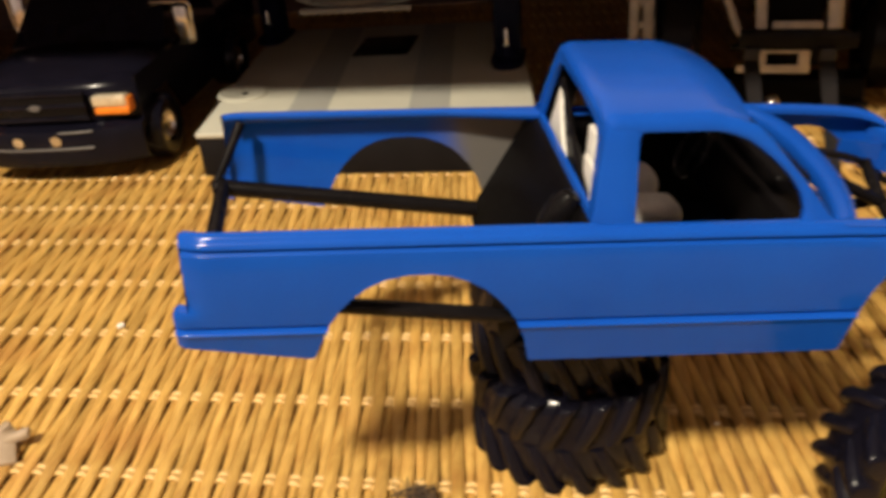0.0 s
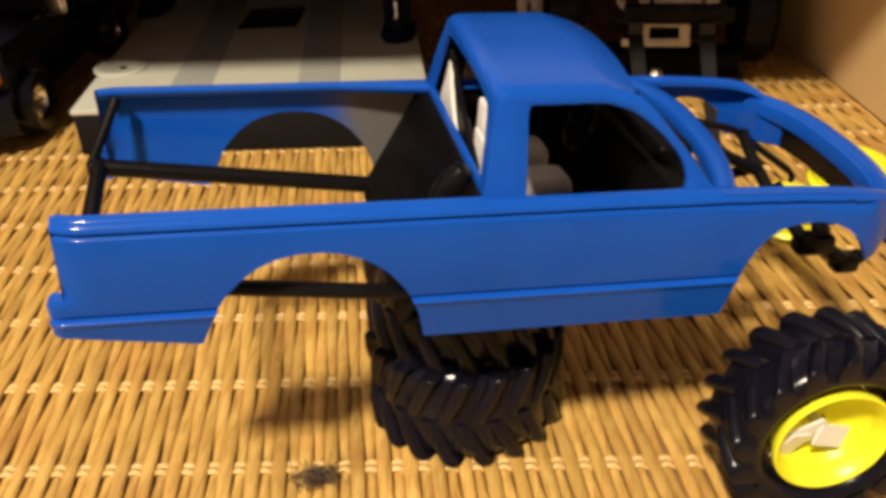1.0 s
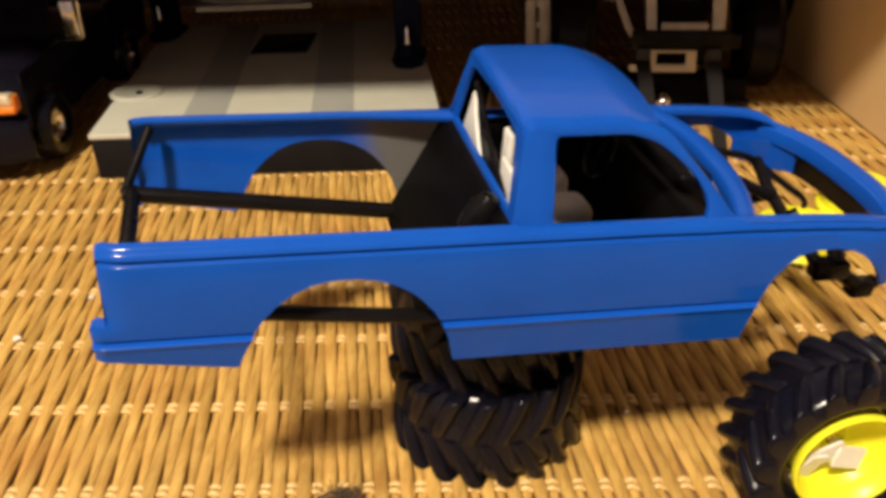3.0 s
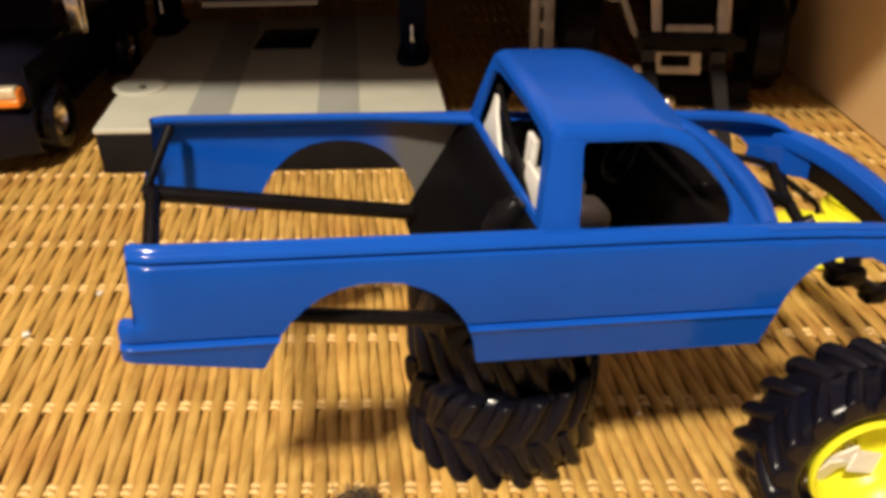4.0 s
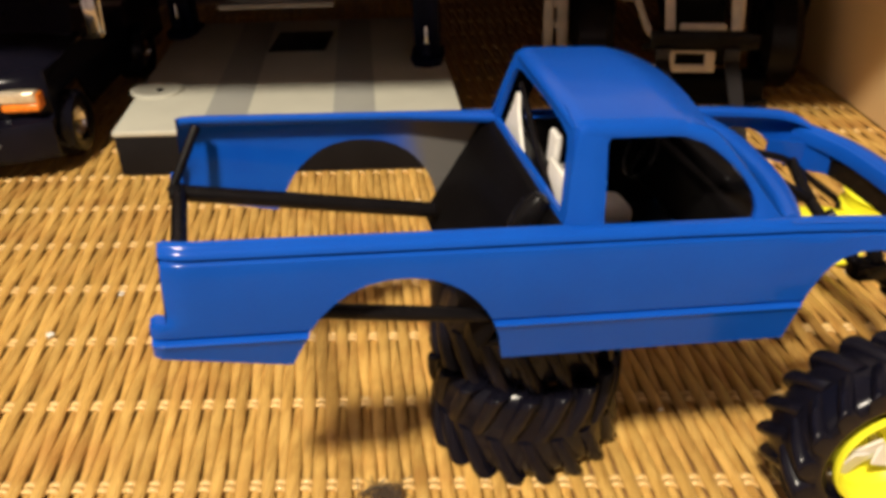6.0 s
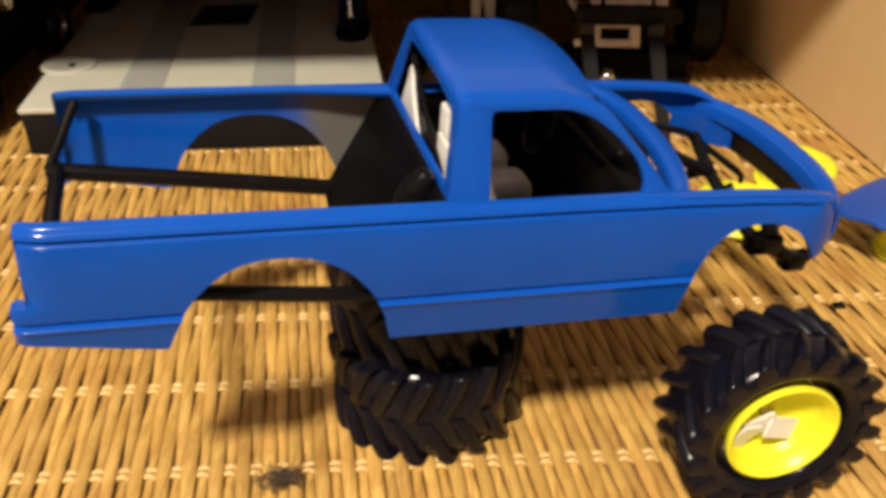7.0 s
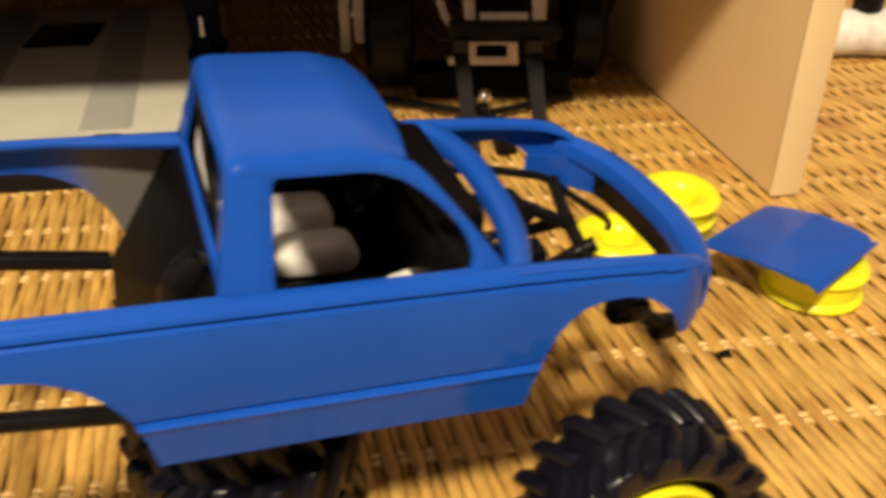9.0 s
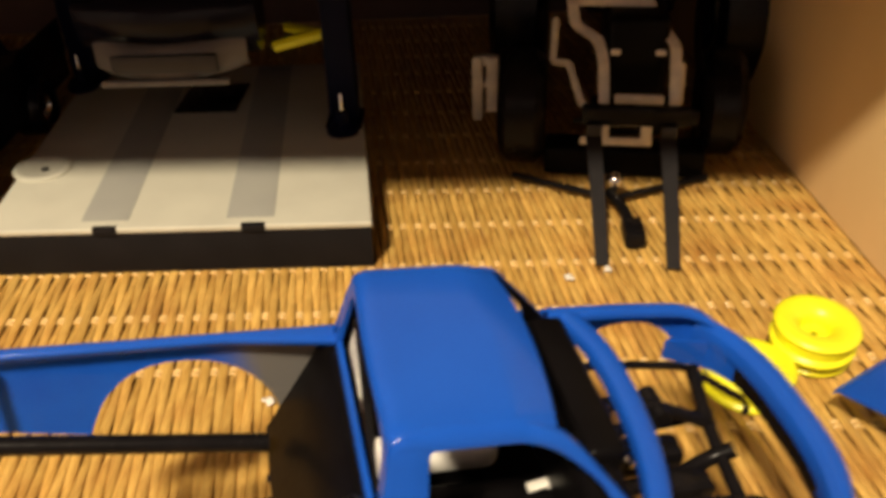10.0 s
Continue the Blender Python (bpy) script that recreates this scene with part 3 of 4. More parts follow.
box(bm, 106, 128, 35, 42, 0, 7, 1.5, 2)
box(bm, 121, 131, 26, 33, 1, 6, 1.0, 2)
part("engine_mount", bm, BLACK, truck, "tangle of black engine bay parts")
bm = bmesh.new()
tube(bm, bend([(137.5, 17, 9), (139, 15, 3), (146, 15, -1.5), (150, 16, -1)], 4), 1.9, 10)
box(bm, 132, 141, 13, 18, 1.5, 6.5, 1.2, 2)
box(bm, 143, 149, 13, 17.5, -4, 0.5, 1.0, 2)
part("suspension_arm", bm, BLACK, truck)
bm = bmesh.new()
box(bm, 108, 112, 24, 27, 17, 19, 0.6)
box(bm, 107, 109.5, 36, 40, 18, 20, 0.6)
part("chrome_fitting", bm, CHROME, truck, "small chrome fitting")


# ---------------------------------------------------------------- tyres and yellow rims
W_TYRE = 25.5


def lug_mesh(side):
    """One curved tread bar from the middle of the tread over the shoulder."""
    bm = bmesh.new()
    h = W_TYRE / 2
    top = [(0, 24.8), (0.12, 25.5), (0.3, 25.9), (0.55, 25.9), (0.68, 25.6), (0.8, 24.9), (0.92, 23.6), (1, 21.9)]
    foot = [(0, 23.0), (0.6, 22.6), (0.8, 21.8), (0.92, 21.2), (1, 20.8)]
    path = []
    for i in range(15):
        t = i / 14
        path.append((0.2 + h * 1.0 * math.sin(min(t * 1.3, 1) * math.pi / 2), 16 * (1 - (1 - t) ** 1.8), lerp(foot, t), lerp(top, t)))
    rings = []
    for lat, deg, r0, r1 in path:
        ring = []
        for d, k in ((-6.4, 0.0), (-5.8, 0.5), (-4.0, 0.86), (-1.3, 1.0), (1.3, 1.0), (4.0, 0.86), (5.8, 0.5), (6.4, 0.0)):
            a, r = radians(deg + d), r0 - 1.2 + (r1 - r0 + 1.2) * k
            ring.append(bm.verts.new((r * math.cos(a), r * math.sin(a), side * (lat + (0.5 * k if lat > 11 else 0)))))
        rings.append(ring)
    for q, w in zip(rings, rings[1:]):
        for k in range(8):
            bm.faces.new((q[k], q[(k + 1) % 8], w[(k + 1) % 8], w[k]))
    bm.faces.new(rings[0])
    bm.faces.new(rings[-1])
    bmesh.ops.recalc_face_normals(bm, faces=bm.faces)
    bmesh.ops.scale(bm, vec=(0.001, 0.001, 0.001), verts=bm.verts)
    me = bpy.data.meshes.new("tread_lug")
    for f in bm.faces:
        f.smooth = True
    bm.to_mesh(me)
    bm.free()
    me.materials.append(RUBBER)
    me.set_sharp_from_angle(angle=radians(60))
    return me


LUGS = [lug_mesh(1), lug_mesh(-1)]


def tyre(parent, k=0.94, wide=1.0, out=0.0):
    """A tractor-tread tyre round z, centred on its parent."""
    bm = bmesh.new()
    lathe(bm, [(15.8, -8.6), (16.4, -10.6), (18.0, -12.2), (21.0, -12.7), (22.5, -11.4), (23.3, -9.0), (23.6, 0), (23.3, 9.0), (22.5, 11.4), (21.0, 12.7), (18.0, 12.2),
               (16.4, 10.6), (15.8, 8.6), (15.2, 6), (15.2, -6)], 64)
    bmesh.ops.recalc_face_normals(bm, faces=bm.faces)
    bmesh.ops.scale(bm, vec=(k, k, wide), verts=bm.verts)
    body = part("tyre_casing", bm, RUBBER, parent, "black rubber casing")
    body.location.z = out / 1000
    for side in (0, 1):
        for n in range(18):
            lug = new("tread_lug", LUGS[side])
            lug.parent = body
            lug.matrix_basis = pose(0, 0, 0, 0, 0, n * 20 + side * 10) @ Matrix.Diagonal((k * 0.98, k * 0.98, wide, 1))
    return body


def rim_parts(parent, z=0.0):
    """A yellow dished rim round z: barrel, dish and hub."""
    bm = bmesh.new()
    lathe(bm, [(15.6, 6.6), (16.2, 6.3), (16.3, 5.2), (15.2, 4.4), (14.2, 0), (14.4, -5), (15.6, -6), (15.6, -6.8), (14.2, -6.8), (13.2, -4.5), (13.2, 2), (14.6, 6.0)], 48)
    bmesh.ops.scale(bm, vec=(0.82, 0.82, 1), verts=bm.verts)
    bmesh.ops.translate(bm, vec=(0, 0, z), verts=bm.verts)
    bmesh.ops.recalc_face_normals(bm, faces=bm.faces)
    part("rim_barrel", bm, YELLOW, parent)
    bm = bmesh.new()
    turned(bm, [(3.0, -6.6), (13.5, -4.0), (14.4, 1.6), (13.2, 2.2), (11.4, -1.0), (8, -3.0), (4.4, -3.6), (4.2, -1.4), (2.4, -1.2), (2.2, -2.4)], 48)
    bmesh.ops.scale(bm, vec=(0.82, 0.82, 1), verts=bm.verts)
    bmesh.ops.translate(bm, vec=(0, 0, z), verts=bm.verts)
    bmesh.ops.recalc_face_normals(bm, faces=bm.faces)
    part("rim_dish", bm, YELLOW, parent)


for z, dx, dy, a, k in ((0.0134, 0.0003, -0.0012, 7, 1.02), (0.0394, 0.001, 0.002, 21, 0.995)):
    t = thing("tyre", pose(0.0578 + dx, 0.0395 + dy, z, 0, 0, a), "black rubber tractor-tread tyre lying flat under the truck", "tyre", "stacked tyres")
    tyre(t, k)

wheel = thing("wheel", pose(0.1284, -0.0080, 0.0236) @ pose(0, 0, 0, 0, 0, -2) @ pose(0, 0, 0, 91, 0, 0), "black tractor-tread tyre on a yellow rim standing upright", "wheel")
tyre(wheel, 0.94, 0.70, 2.0)
rim_parts(wheel, 3.7)
bm = bmesh.new()
for bx, by, bz, ang, tip in ((-3.6, -0.2, 6.6, 32, 8), (1.6, -1.6, 7.0, -24, -10), (-7.0, -3.6, 6.4, 68, 14)):
    box(bm, -4.3, 4.3, -2.7, 2.7, -0.35, 0.35, 0.15, 1, Matrix.Translation((bx, by, bz - 0.8)) @ Euler((radians(tip), radians(-tip), radians(ang))).to_matrix().to_4x4())
tube(bm, [(-1.0, 1, -1.0), (-1.0, 1, 4.2)], 1.2, 8)
part("hub_tab", bm, WHITE, wheel, "white plastic tab in the rim")

def loose_rim(m, lab):
    """A yellow rim half: a shallow drum with a rolled lip, a dished face and a small bore."""
    ob = thing("rim", m, lab, "rim", "loose yellow rims")
    bm = bmesh.new()
    lathe(bm, [(5.0, -1.2), (5.2, 0.8), (5.8, 2.4), (7.0, 3.8), (9.0, 4.7), (11.6, 5.1), (13.6, 5.0), (14.8, 4.4), (15.2, 3.5), (14.8, 2.6), (14.0, 2.0), (13.7, -2.4), (14.5, -3.0), (15.1, -3.8), (15.0, -4.6),
               (14.0, -4.9), (12.4, -4.6), (11.4, -3.4), (6, -2.6), (5.0, -2.6)], 56)
    bmesh.ops.recalc_face_normals(bm, faces=bm.faces)
    part("rim_drum", bm, YELLOW, ob)
    bm = bmesh.new()
    lathe(bm, [(5.1, -1.0), (3.4, -1.4), (1.3, -1.4), (1.3, -2.4), (5.1, -2.4)], 32)
    bmesh.ops.recalc_face_normals(bm, faces=bm.faces)
    part("hub_ring", bm, YELLOW, ob)


loose_rim(pose(0.1903, 0.1100, 0.0050, 0, 0, 20), "bright yellow plastic rim lying flat on the wicker")
loose_rim(pose(0.2195, 0.1205, 0.0050, 0, 0, 80) @ Matrix.Scale(0.9, 4), "bright yellow plastic rim lying flat under a second rim")
loose_rim(pose(0.2170, 0.1170, 0.0136, 4, -5, 50) @ Matrix.Scale(0.95, 4), "bright yellow plastic rim resting on two others")
loose_rim(pose(0.2408, 0.0722, 0.0060, 0, 0, 75) @ Matrix.Diagonal((1.05, 1.05, 1.2, 1)), "bright yellow plastic rim under the loose blue hood")

# loose hood
bm = bmesh.new()
rows = []
for i in range(21):
    s = -1 + i / 10
    row = []
    for j in range(19):
        w = j / 18
        front = 21.2 - 1.2 * s * s - 3.2 * abs(s) ** 8
        back = -23.4 + 0.9 * abs(s) ** 10
        half = 20.5 - 1.2 * w - 1.6 * max(0, 1 - abs(w - 1) / 0.12) ** 2
        z = 1.3 * (1 - s * s) + 0.45 * max(0, 1 - abs(s) * 4) + 0.5 * (1 - (2 * w - 1) ** 2)
        z -= 2.0 * max(0, (abs(s) - 0.88) / 0.12) ** 2 + 2.8 * max(0, (w - 0.88) / 0.12) ** 2
        row.append((back + (front - back) * w, s * half, z))
    rows.append(row)
sheet(bm, rows, (0, 0, -0.9))
hood = thing("model_hood", pose(0.2342, 0.0780, 0.0176, -5, 0, 0) @ pose(0, 0, 0, 0, 0, 23) @ pose(0, 0, 0, 0, -3, 0), "loose blue plastic truck hood lying on a yellow rim", "hood")
part("hood_skin", bm, BLUE, hood, smooth=50)
bm = bmesh.new()
tube(bm, [(20.9 - 1.2 * (s / 10) ** 2 - 3.2 * abs(s / 10) ** 8, s * 1.75, 1.3 * (1 - (s / 10) ** 2) - 3.0) for s in range(-10, 11)], 0.9, 8)
part("front_edge", bm, BLUE, hood, "rounded front edge")
for s in (-1, 1):
    bm = bmesh.new()
    tube(bm, [(-21, s * 20.2, -2.2), (0, s * 19.6, -1.9), (17.4, s * 18.8, -2.6)], 0.7, 8)
    part("side_flange", bm, BLUE, hood)


# ---------------------------------------------------------------- display board with the lift
BOARD = pose(0.0745, 0.2115, 0) @ pose(0, 0, 0, 0, 0, TURN_TABLE)
board = thing("display_board", BOARD, "pale grey display board with darker stripes and black sides", "board")
bm = bmesh.new()
box(bm, -161, 0, 0.8, 190, 0, 19.3, 0.3)
part("board_base", bm, BOARD_SIDE, board, "black board side")
bm = bmesh.new()
box(bm, -161.5, 0.5, 0, 190.5, 19.3, 22.0, 0.8, 3)
part("board_top", bm, BOARD_TOP, board, "pale grey top sheet")
for x0, x1 in ((-121, -101), (-60, -40)):
    bm = bmesh.new()
    box(bm, x0, x1, 6.5, 187, 21.9, 22.2, 0.05)
    part("stripe", bm, BOARD_STRIPE, board, "darker grey stripe")
for x in (-110, -48.5):
    bm = bmesh.new()
    box(bm, x - 5, x + 5, -0.4, 2.4, 18.8, 22.15, 0.2)
    part("edge_notch", bm, BOARD_SIDE, board)
bm = bmesh.new()
turned(bm, [(13.5, 21.9), (13.5, 22.8), (12.6, 23.4), (11.0, 23.4), (10.4, 23.1), (1.8, 23.1), (1.4, 22.9)], 36, Matrix.Translation((-152, 57, 0)))
part("round_pad", bm, BOARD_TOP, board)
bm = bmesh.new()
turned(bm, [(1.8, 22.9), (1.8, 23.8), (0.8, 24.2)], 12, Matrix.Translation((-149.5, 54, 0)))
part("pad_screw", bm, DARK_GREY, board)
bm = bmesh.new()
box(bm, -113, -80, 119, 158, 22.2, 23.4, 0.4)
mat_ob = part("floor_mat", bm, BLACK, None)
mat_ob.matrix_basis = BOARD
tagged(mat_ob, "small black mat on the grey display board", "mat")

lift = thing("car_lift", BOARD, "dark blue two-post model car lift with yellow arms", "car lift")
for x, y in ((-20, 90), (-176, 160)):
    bm = bmesh.new()
    box(bm, x - 7, x + 7, y + 6, y + 20, 22, 122, 1.2)
    box(bm, x - 9, x + 9, y + 2, y + 24, 22, 25, 0.8)
    part("post", bm, LIFT_BLUE, lift)
    bm = bmesh.new()
    turned(bm, [(8, 22), (8, 24.6), (6.5, 26), (3.4, 27.5), (3, 33)], 28, Matrix.Translation((x, y, 0)))
    part("post_foot", bm, LIFT_BLUE, lift)
    bm = bmesh.new()
    turned(bm, [(1.0, 33), (1.0, 42), (0.6, 42.5)], 12, Matrix.Translation((x, y, 0)))
    part("pin", bm, CHROME, lift, "bright metal pin")
    sgn = 1 if x < -80 else -1
    bm = bmesh.new()
    if sgn < 0:
        tube(bm, [(x - 2, y + 18, 68), (x - 32, y + 14, 62)], 3.0, 8)
    tube(bm, [(x + sgn * 4, y + 16, 66), (x + sgn * 30, y + 44, 62)], 2.6, 8)
    part("lift_arm", bm, YELLOW, lift, "yellow lift arm")

car = thing("lifted_car", BOARD @ pose(0.022, -0.064, 0.0245), "dark blue model car raised on the lift, grey front bumper", "model car")
bm = bmesh.new()
rows = []
for j in range(13):
    s = -1 + j / 6
    rows.append([(-112 + s * 40, 124 + 10 * s * s + dy, z - 8) for dy, z in ((1, 60), (-3, 66), (-4, 76), (0, 82), (30, 88), (58, 92), (84, 118), (130, 120), (170, 100), (185, 92), (186, 62))])
sheet(bm, rows, (0, 1.0, -1.0))
part("body", bm, NAVY, car, "dark blue body", smooth=50)
bm = bmesh.new()
rows = []
for j in range(13):
    s = -1 + j / 6
    rows.append([(-112 + s * 34, 118 + 13 * s * s + dy, z - 8 + 2.5 * s * s) for dy, z in ((4, 47), (0, 48), (-1.4, 50), (-1, 58), (1, 62), (4, 63))])
sheet(bm, rows, (0, 1.2, 0))
part("front_bumper", bm, MID_GREY, car, "grey front bumper", smooth=50)
bm = bmesh.new()
box(bm, -134, -88, 115.4, 118.4, 44.0, 52, 0.6)
part("plate_recess", bm, DARK_GREY, car)
bm = bmesh.new()
box(bm, -140, -84, 114.6, 118.6, 38.6, 41.4, 0.8)
part("lower_lip", bm, MID_GREY, car, "pale lower lip")
for x in (-144, -80):
    bm = bmesh.new()
    turned(bm, [(9, -5), (13, -5), (14, -3), (14, 3), (13, 5), (9, 5)], 28, Matrix.Translation((x, 150, 56)) @ Euler((0, radians(90), 0)).to_matrix().to_4x4())
    part("wheel", bm, RUBBER, car)


# ---------------------------------------------------------------- tractor with a fork loader
TRACTOR = pose(0.1805, 0.1853, 0) @ pose(0, 0, 0, 0, 0, -18.7)
tractor = thing("toy_tractor", TRACTOR, "black toy tractor with cream loader arms and lowered dark forks", "tractor")
for x0, x1 in ((-14.0, -18.8), (15.0, 15.2)):
    bm = bmesh.new()
    rows = []
    for i in range(13):
        t = i / 12
        w = 2.7 + 0.9 * t
        x = x0 + (x1 - x0) * t
        rows.append([(x - w, 68 * t - 0.5, 1.6 + 27.6 * t), (x + w, 68 * t - 0.5, 1.6 + 27.6 * t)])
    sheet(bm, rows, (0, 1.2, -1.5))
    box(bm, x1 - 3.6, x1 + 3.6, 66.5, 69.5, 27, 34.5, 0.5)
    part("fork_tine", bm, DARK_GREY, tractor, "dark grey fork tine")
bm = bmesh.new()
box(bm, -25, 24, 69.6, 75, 32.6, 42.2, 1.2)
box(bm, -23, -9, 68.6, 71, 38.6, 41.6, 0.7)
box(bm, 8, 22, 68.6, 71, 38.6, 41.6, 0.7)
tube(bm, [(-29, 73, 33.5), (27, 73, 35.5)], 1.6, 8)
box(bm, 14, 28, 70.5, 74.5, 33.5, 41, 1.0)
part("fork_carriage", bm, BLACK, tractor, "black fork carriage")
bm = bmesh.new()
box(bm, -25, 9, 79, 81, 18.6, 22.6, 0.5)
box(bm, -15.5, 8, 79, 81, 28.6, 31.0, 0.5)
box(bm, 3.4, 8.6, 78.8, 81.2, 21.8, 29.4, 0.4)
box(bm, -15.6, -11.4, 78.8, 81.2, 21.8, 29.4, 0.4)
part("weight_bracket", bm, CREAM, tractor, "cream slotted bracket")
for pts, thin in (([(-36, 130, 84), (-32, 110, 78.6), (-30, 104, 68.2), (-18.6, 98, 62.8), (-15.8, 90, 55), (-14.4, 80, 34)], [(-39.4, 112, 70), (-40, 101, 52), (-32, 98, 52.6), (-25.5, 86, 38), (-20, 80, 36)]),
                  ([(2.6, 118, 80), (9.9, 104, 68.5), (16.8, 92, 62.9), (17.2, 86, 52.6), (18, 80, 34)], [(20, 92, 56), (20.5, 90, 46), (20, 86, 38)])):
    bm = bmesh.new()
    pp = bend(pts, 3)
    sheet(bm, [[(p.x - 2.6, p.y, p.z), (p.x + 2.6, p.y, p.z)] for p in pp], (0, 3.0, 2.0))
    bmesh.ops.bevel(bm, geom=list(bm.edges), offset=0.35, segments=1, affect="EDGES")
    part("loader_arm", bm, CREAM, tractor, "cream loader arm")
    bm = bmesh.new()
    tube(bm, bend(thin, 2), 1.9, 8)
    part("loader_link", bm, CREAM, tractor, "cream loader link")
bm = bmesh.new()
box(bm, -10, 13, 82, 85, 38.6, 43.2, 0.8)
part("cross_bar", bm, CREAM, tractor, "cream cross bar")
bm = bmesh.new()
box(bm, -30, 6, 112, 116, 76, 81, 0.8)
part("cross_bar", bm, CREAM, tractor, "cream cross bar")
for x in (-10.5, 10.5):
    bm = bmesh.new()
    box(bm, x - 2.4, x + 2.4, 94.2, 96.4, 58, 61, 0.8, 2, Matrix.Translation((0, 0, 0)))
    part("bonnet_lamp", bm, CREAM, tractor, "pale bonnet lamp")
bm = bmesh.new()
box(bm, -15, 14, 96, 190, 26, 76, 4, 3)
box(bm, -20, 19, 92, 104, 18, 36, 3, 3)
part("bonnet", bm, DULL_BLACK, tractor, "black bonnet")
bm = bmesh.new()
box(bm, -42, 36, 82, 100, 0.5, 15, 2, 3)
part("front_weight", bm, DULL_BLACK, tractor, "black front weight block")
bm = bmesh.new()
box(bm, -26, 25, 186, 250, 50, 140, 5, 3)
part("cabin", bm, BLACK, tractor)
for x, y, r, w in ((-54, 102, 30, 22), (44, 118, 27, 20), (-62, 205, 52, 30), (60, 205, 52, 30)):
    bm = bmesh.new()
    lathe(bm, [(r * 0.55, -w / 2 + 2), (r * 0.85, -w / 2), (r, -w / 2 + 4), (r, w / 2 - 4), (r * 0.85, w / 2), (r * 0.55, w / 2 - 2)], 36,
          Matrix.Translation((x, y, r)) @ Euler((0, radians(90), 0)).to_matrix().to_4x4())
    bmesh.ops.recalc_face_normals(bm, faces=bm.faces)
    part("tyre", bm, BLACK, tractor)
# curved cream fender, simplified to two uprights and two rungs
bm = bmesh.new()
box(bm, -82, -76.4, 118, 126, 12, 47, 1.4, 2)
box(bm, -74.4, -68, 118, 126, 17, 47, 1.4, 2)
box(bm, -80, -70, 120, 126, 30, 34, 0.8, 2)
box(bm, -80, -70, 120, 126, 42, 47, 0.8, 2)
part("side_fender", bm, CREAM, tractor, "cream side fender built as upright bars")

hitch = thing("tow_hitch", pose(0.1905, 0.2415, 0, 0, 0, -12), "black V-shaped model tow hitch with a chrome ball", "tow hitch")
bm = bmesh.new()
tube(bm, [(-46, 24, 3.0), (-5, 0, 3.4)], 1.7, 8)
tube(bm, [(48, 19, 3.0), (3, -1, 3.4)], 1.7, 8)
part("draw_bar", bm, BLACK, hitch)
bm = bmesh.new()
tube(bm, bend([(-1, 2, 4), (2, -12, 5), (6, -38, 4)], 5), 2.6, 10, )
box(bm, -0.5, 8.5, -42, -26, 0.2, 7.6, 1.4, 2)
part("tongue", bm, BLACK, hitch)
bm = bmesh.new()
turned(bm, [(2.0, 4), (2.4, 6), (4.0, 8), (4.4, 10), (3.6, 12.4), (1.4, 13.8)], 20, Matrix.Translation((1, 3, 0)))
part("ball", bm, CHROME, hitch, "chrome ball")


# ---------------------------------------------------------------- dark pickup model
PICKUP = pose(-0.1555, 0.2515, 0) @ pose(0, 0, 0, 0, 0, -7)
pickup = thing("model_pickup", PICKUP, "dark navy model pickup truck with chrome mirrors", "model truck")
bm = bmesh.new()
rows = []
for j in range(15):
    s = -1 + j / 7
    w = 43.5
    c = 1 - abs(s) ** 6
    rows.append([(s * w, 8 * abs(s) ** 3 + y, z * (1 if z < 40 else 1) - (3.0 * (1 - c) if z > 40 else 0)) for y, z in ((4, 16), (2, 24), (2, 44), (5, 48), (30, 52), (58, 54))])
sheet(bm, rows, (0, 1, -1))
part("front_body", bm, NAVY, pickup, "navy hood and front", smooth=50)
bm = bmesh.new()
for s in (-1, 1):
    sheet(bm, [[(s * 43.5, 10 + 12 * i, z) for z in ((34 if 12 <= 10 + 12 * i <= 46 else 16), 40, 46, 48)] for i in range(17)], (-s * 1.2, 0, 0))
part("body_side", bm, NAVY, pickup)
bm = bmesh.new()
rows = []
for j in range(9):
    s = -1 + j / 4
    rows.append([(s * hw, y, z) for hw, y, z in ((42, 56, 53), (37, 84, 78), (36, 90, 80), (36, 128, 80), (42, 136, 52))])
sheet(bm, rows, (0, 0, -1.2))
part("cab", bm, NAVY, pickup, smooth=30)
bm = bmesh.new()
rows = []
for j in range(13):
    s = -1 + j / 6
    rows.append([(s * 45, 9 * abs(s) ** 3 + dy, z) for dy, z in ((0, 8), (-5, 9), (-7, 12), (-7, 24), (-6, 27), (-1, 29))])
sheet(bm, rows, (0, 1, 0))
part("front_bumper", bm, NAVY, pickup, "navy front bumper", smooth=40)
for x0, x1, z in ((-27, 23, 19.0), (8, 24, 27.0)):
    bm = bmesh.new()
    tube(bm, [(x0 + (x1 - x0) * k / 8, -7.4 + 9 * abs((x0 + (x1 - x0) * k / 8) / 45) ** 3, z) for k in range(9)], 0.55, 8)
    part("bumper_trim", bm, MID_GREY, pickup, "thin bright bumper trim")
bm = bmesh.new()
box(bm, -24, 21, -0.6, 1.4, 31, 45, 0.4)
part("grille", bm, BLACK, pickup)
for z in (32, 38, 44):
    bm = bmesh.new()
    box(bm, -25, 22, -1.6, 0.4, z - 1.1, z + 1.1, 0.4)
    part("grille_bar", bm, NAVY, pickup)
bm = bmesh.new()
turned(bm, [(3.4, 0), (3.0, 0.8)], 24, Matrix.Translation((-3.5, -1.6, 38)) @ Euler((radians(90), 0, 0)).to_matrix().to_4x4() @ Matrix.Diagonal((0.95, 0.45, 1, 1)))
part("badge", bm, MID_GREY, pickup, "small plain oval badge")
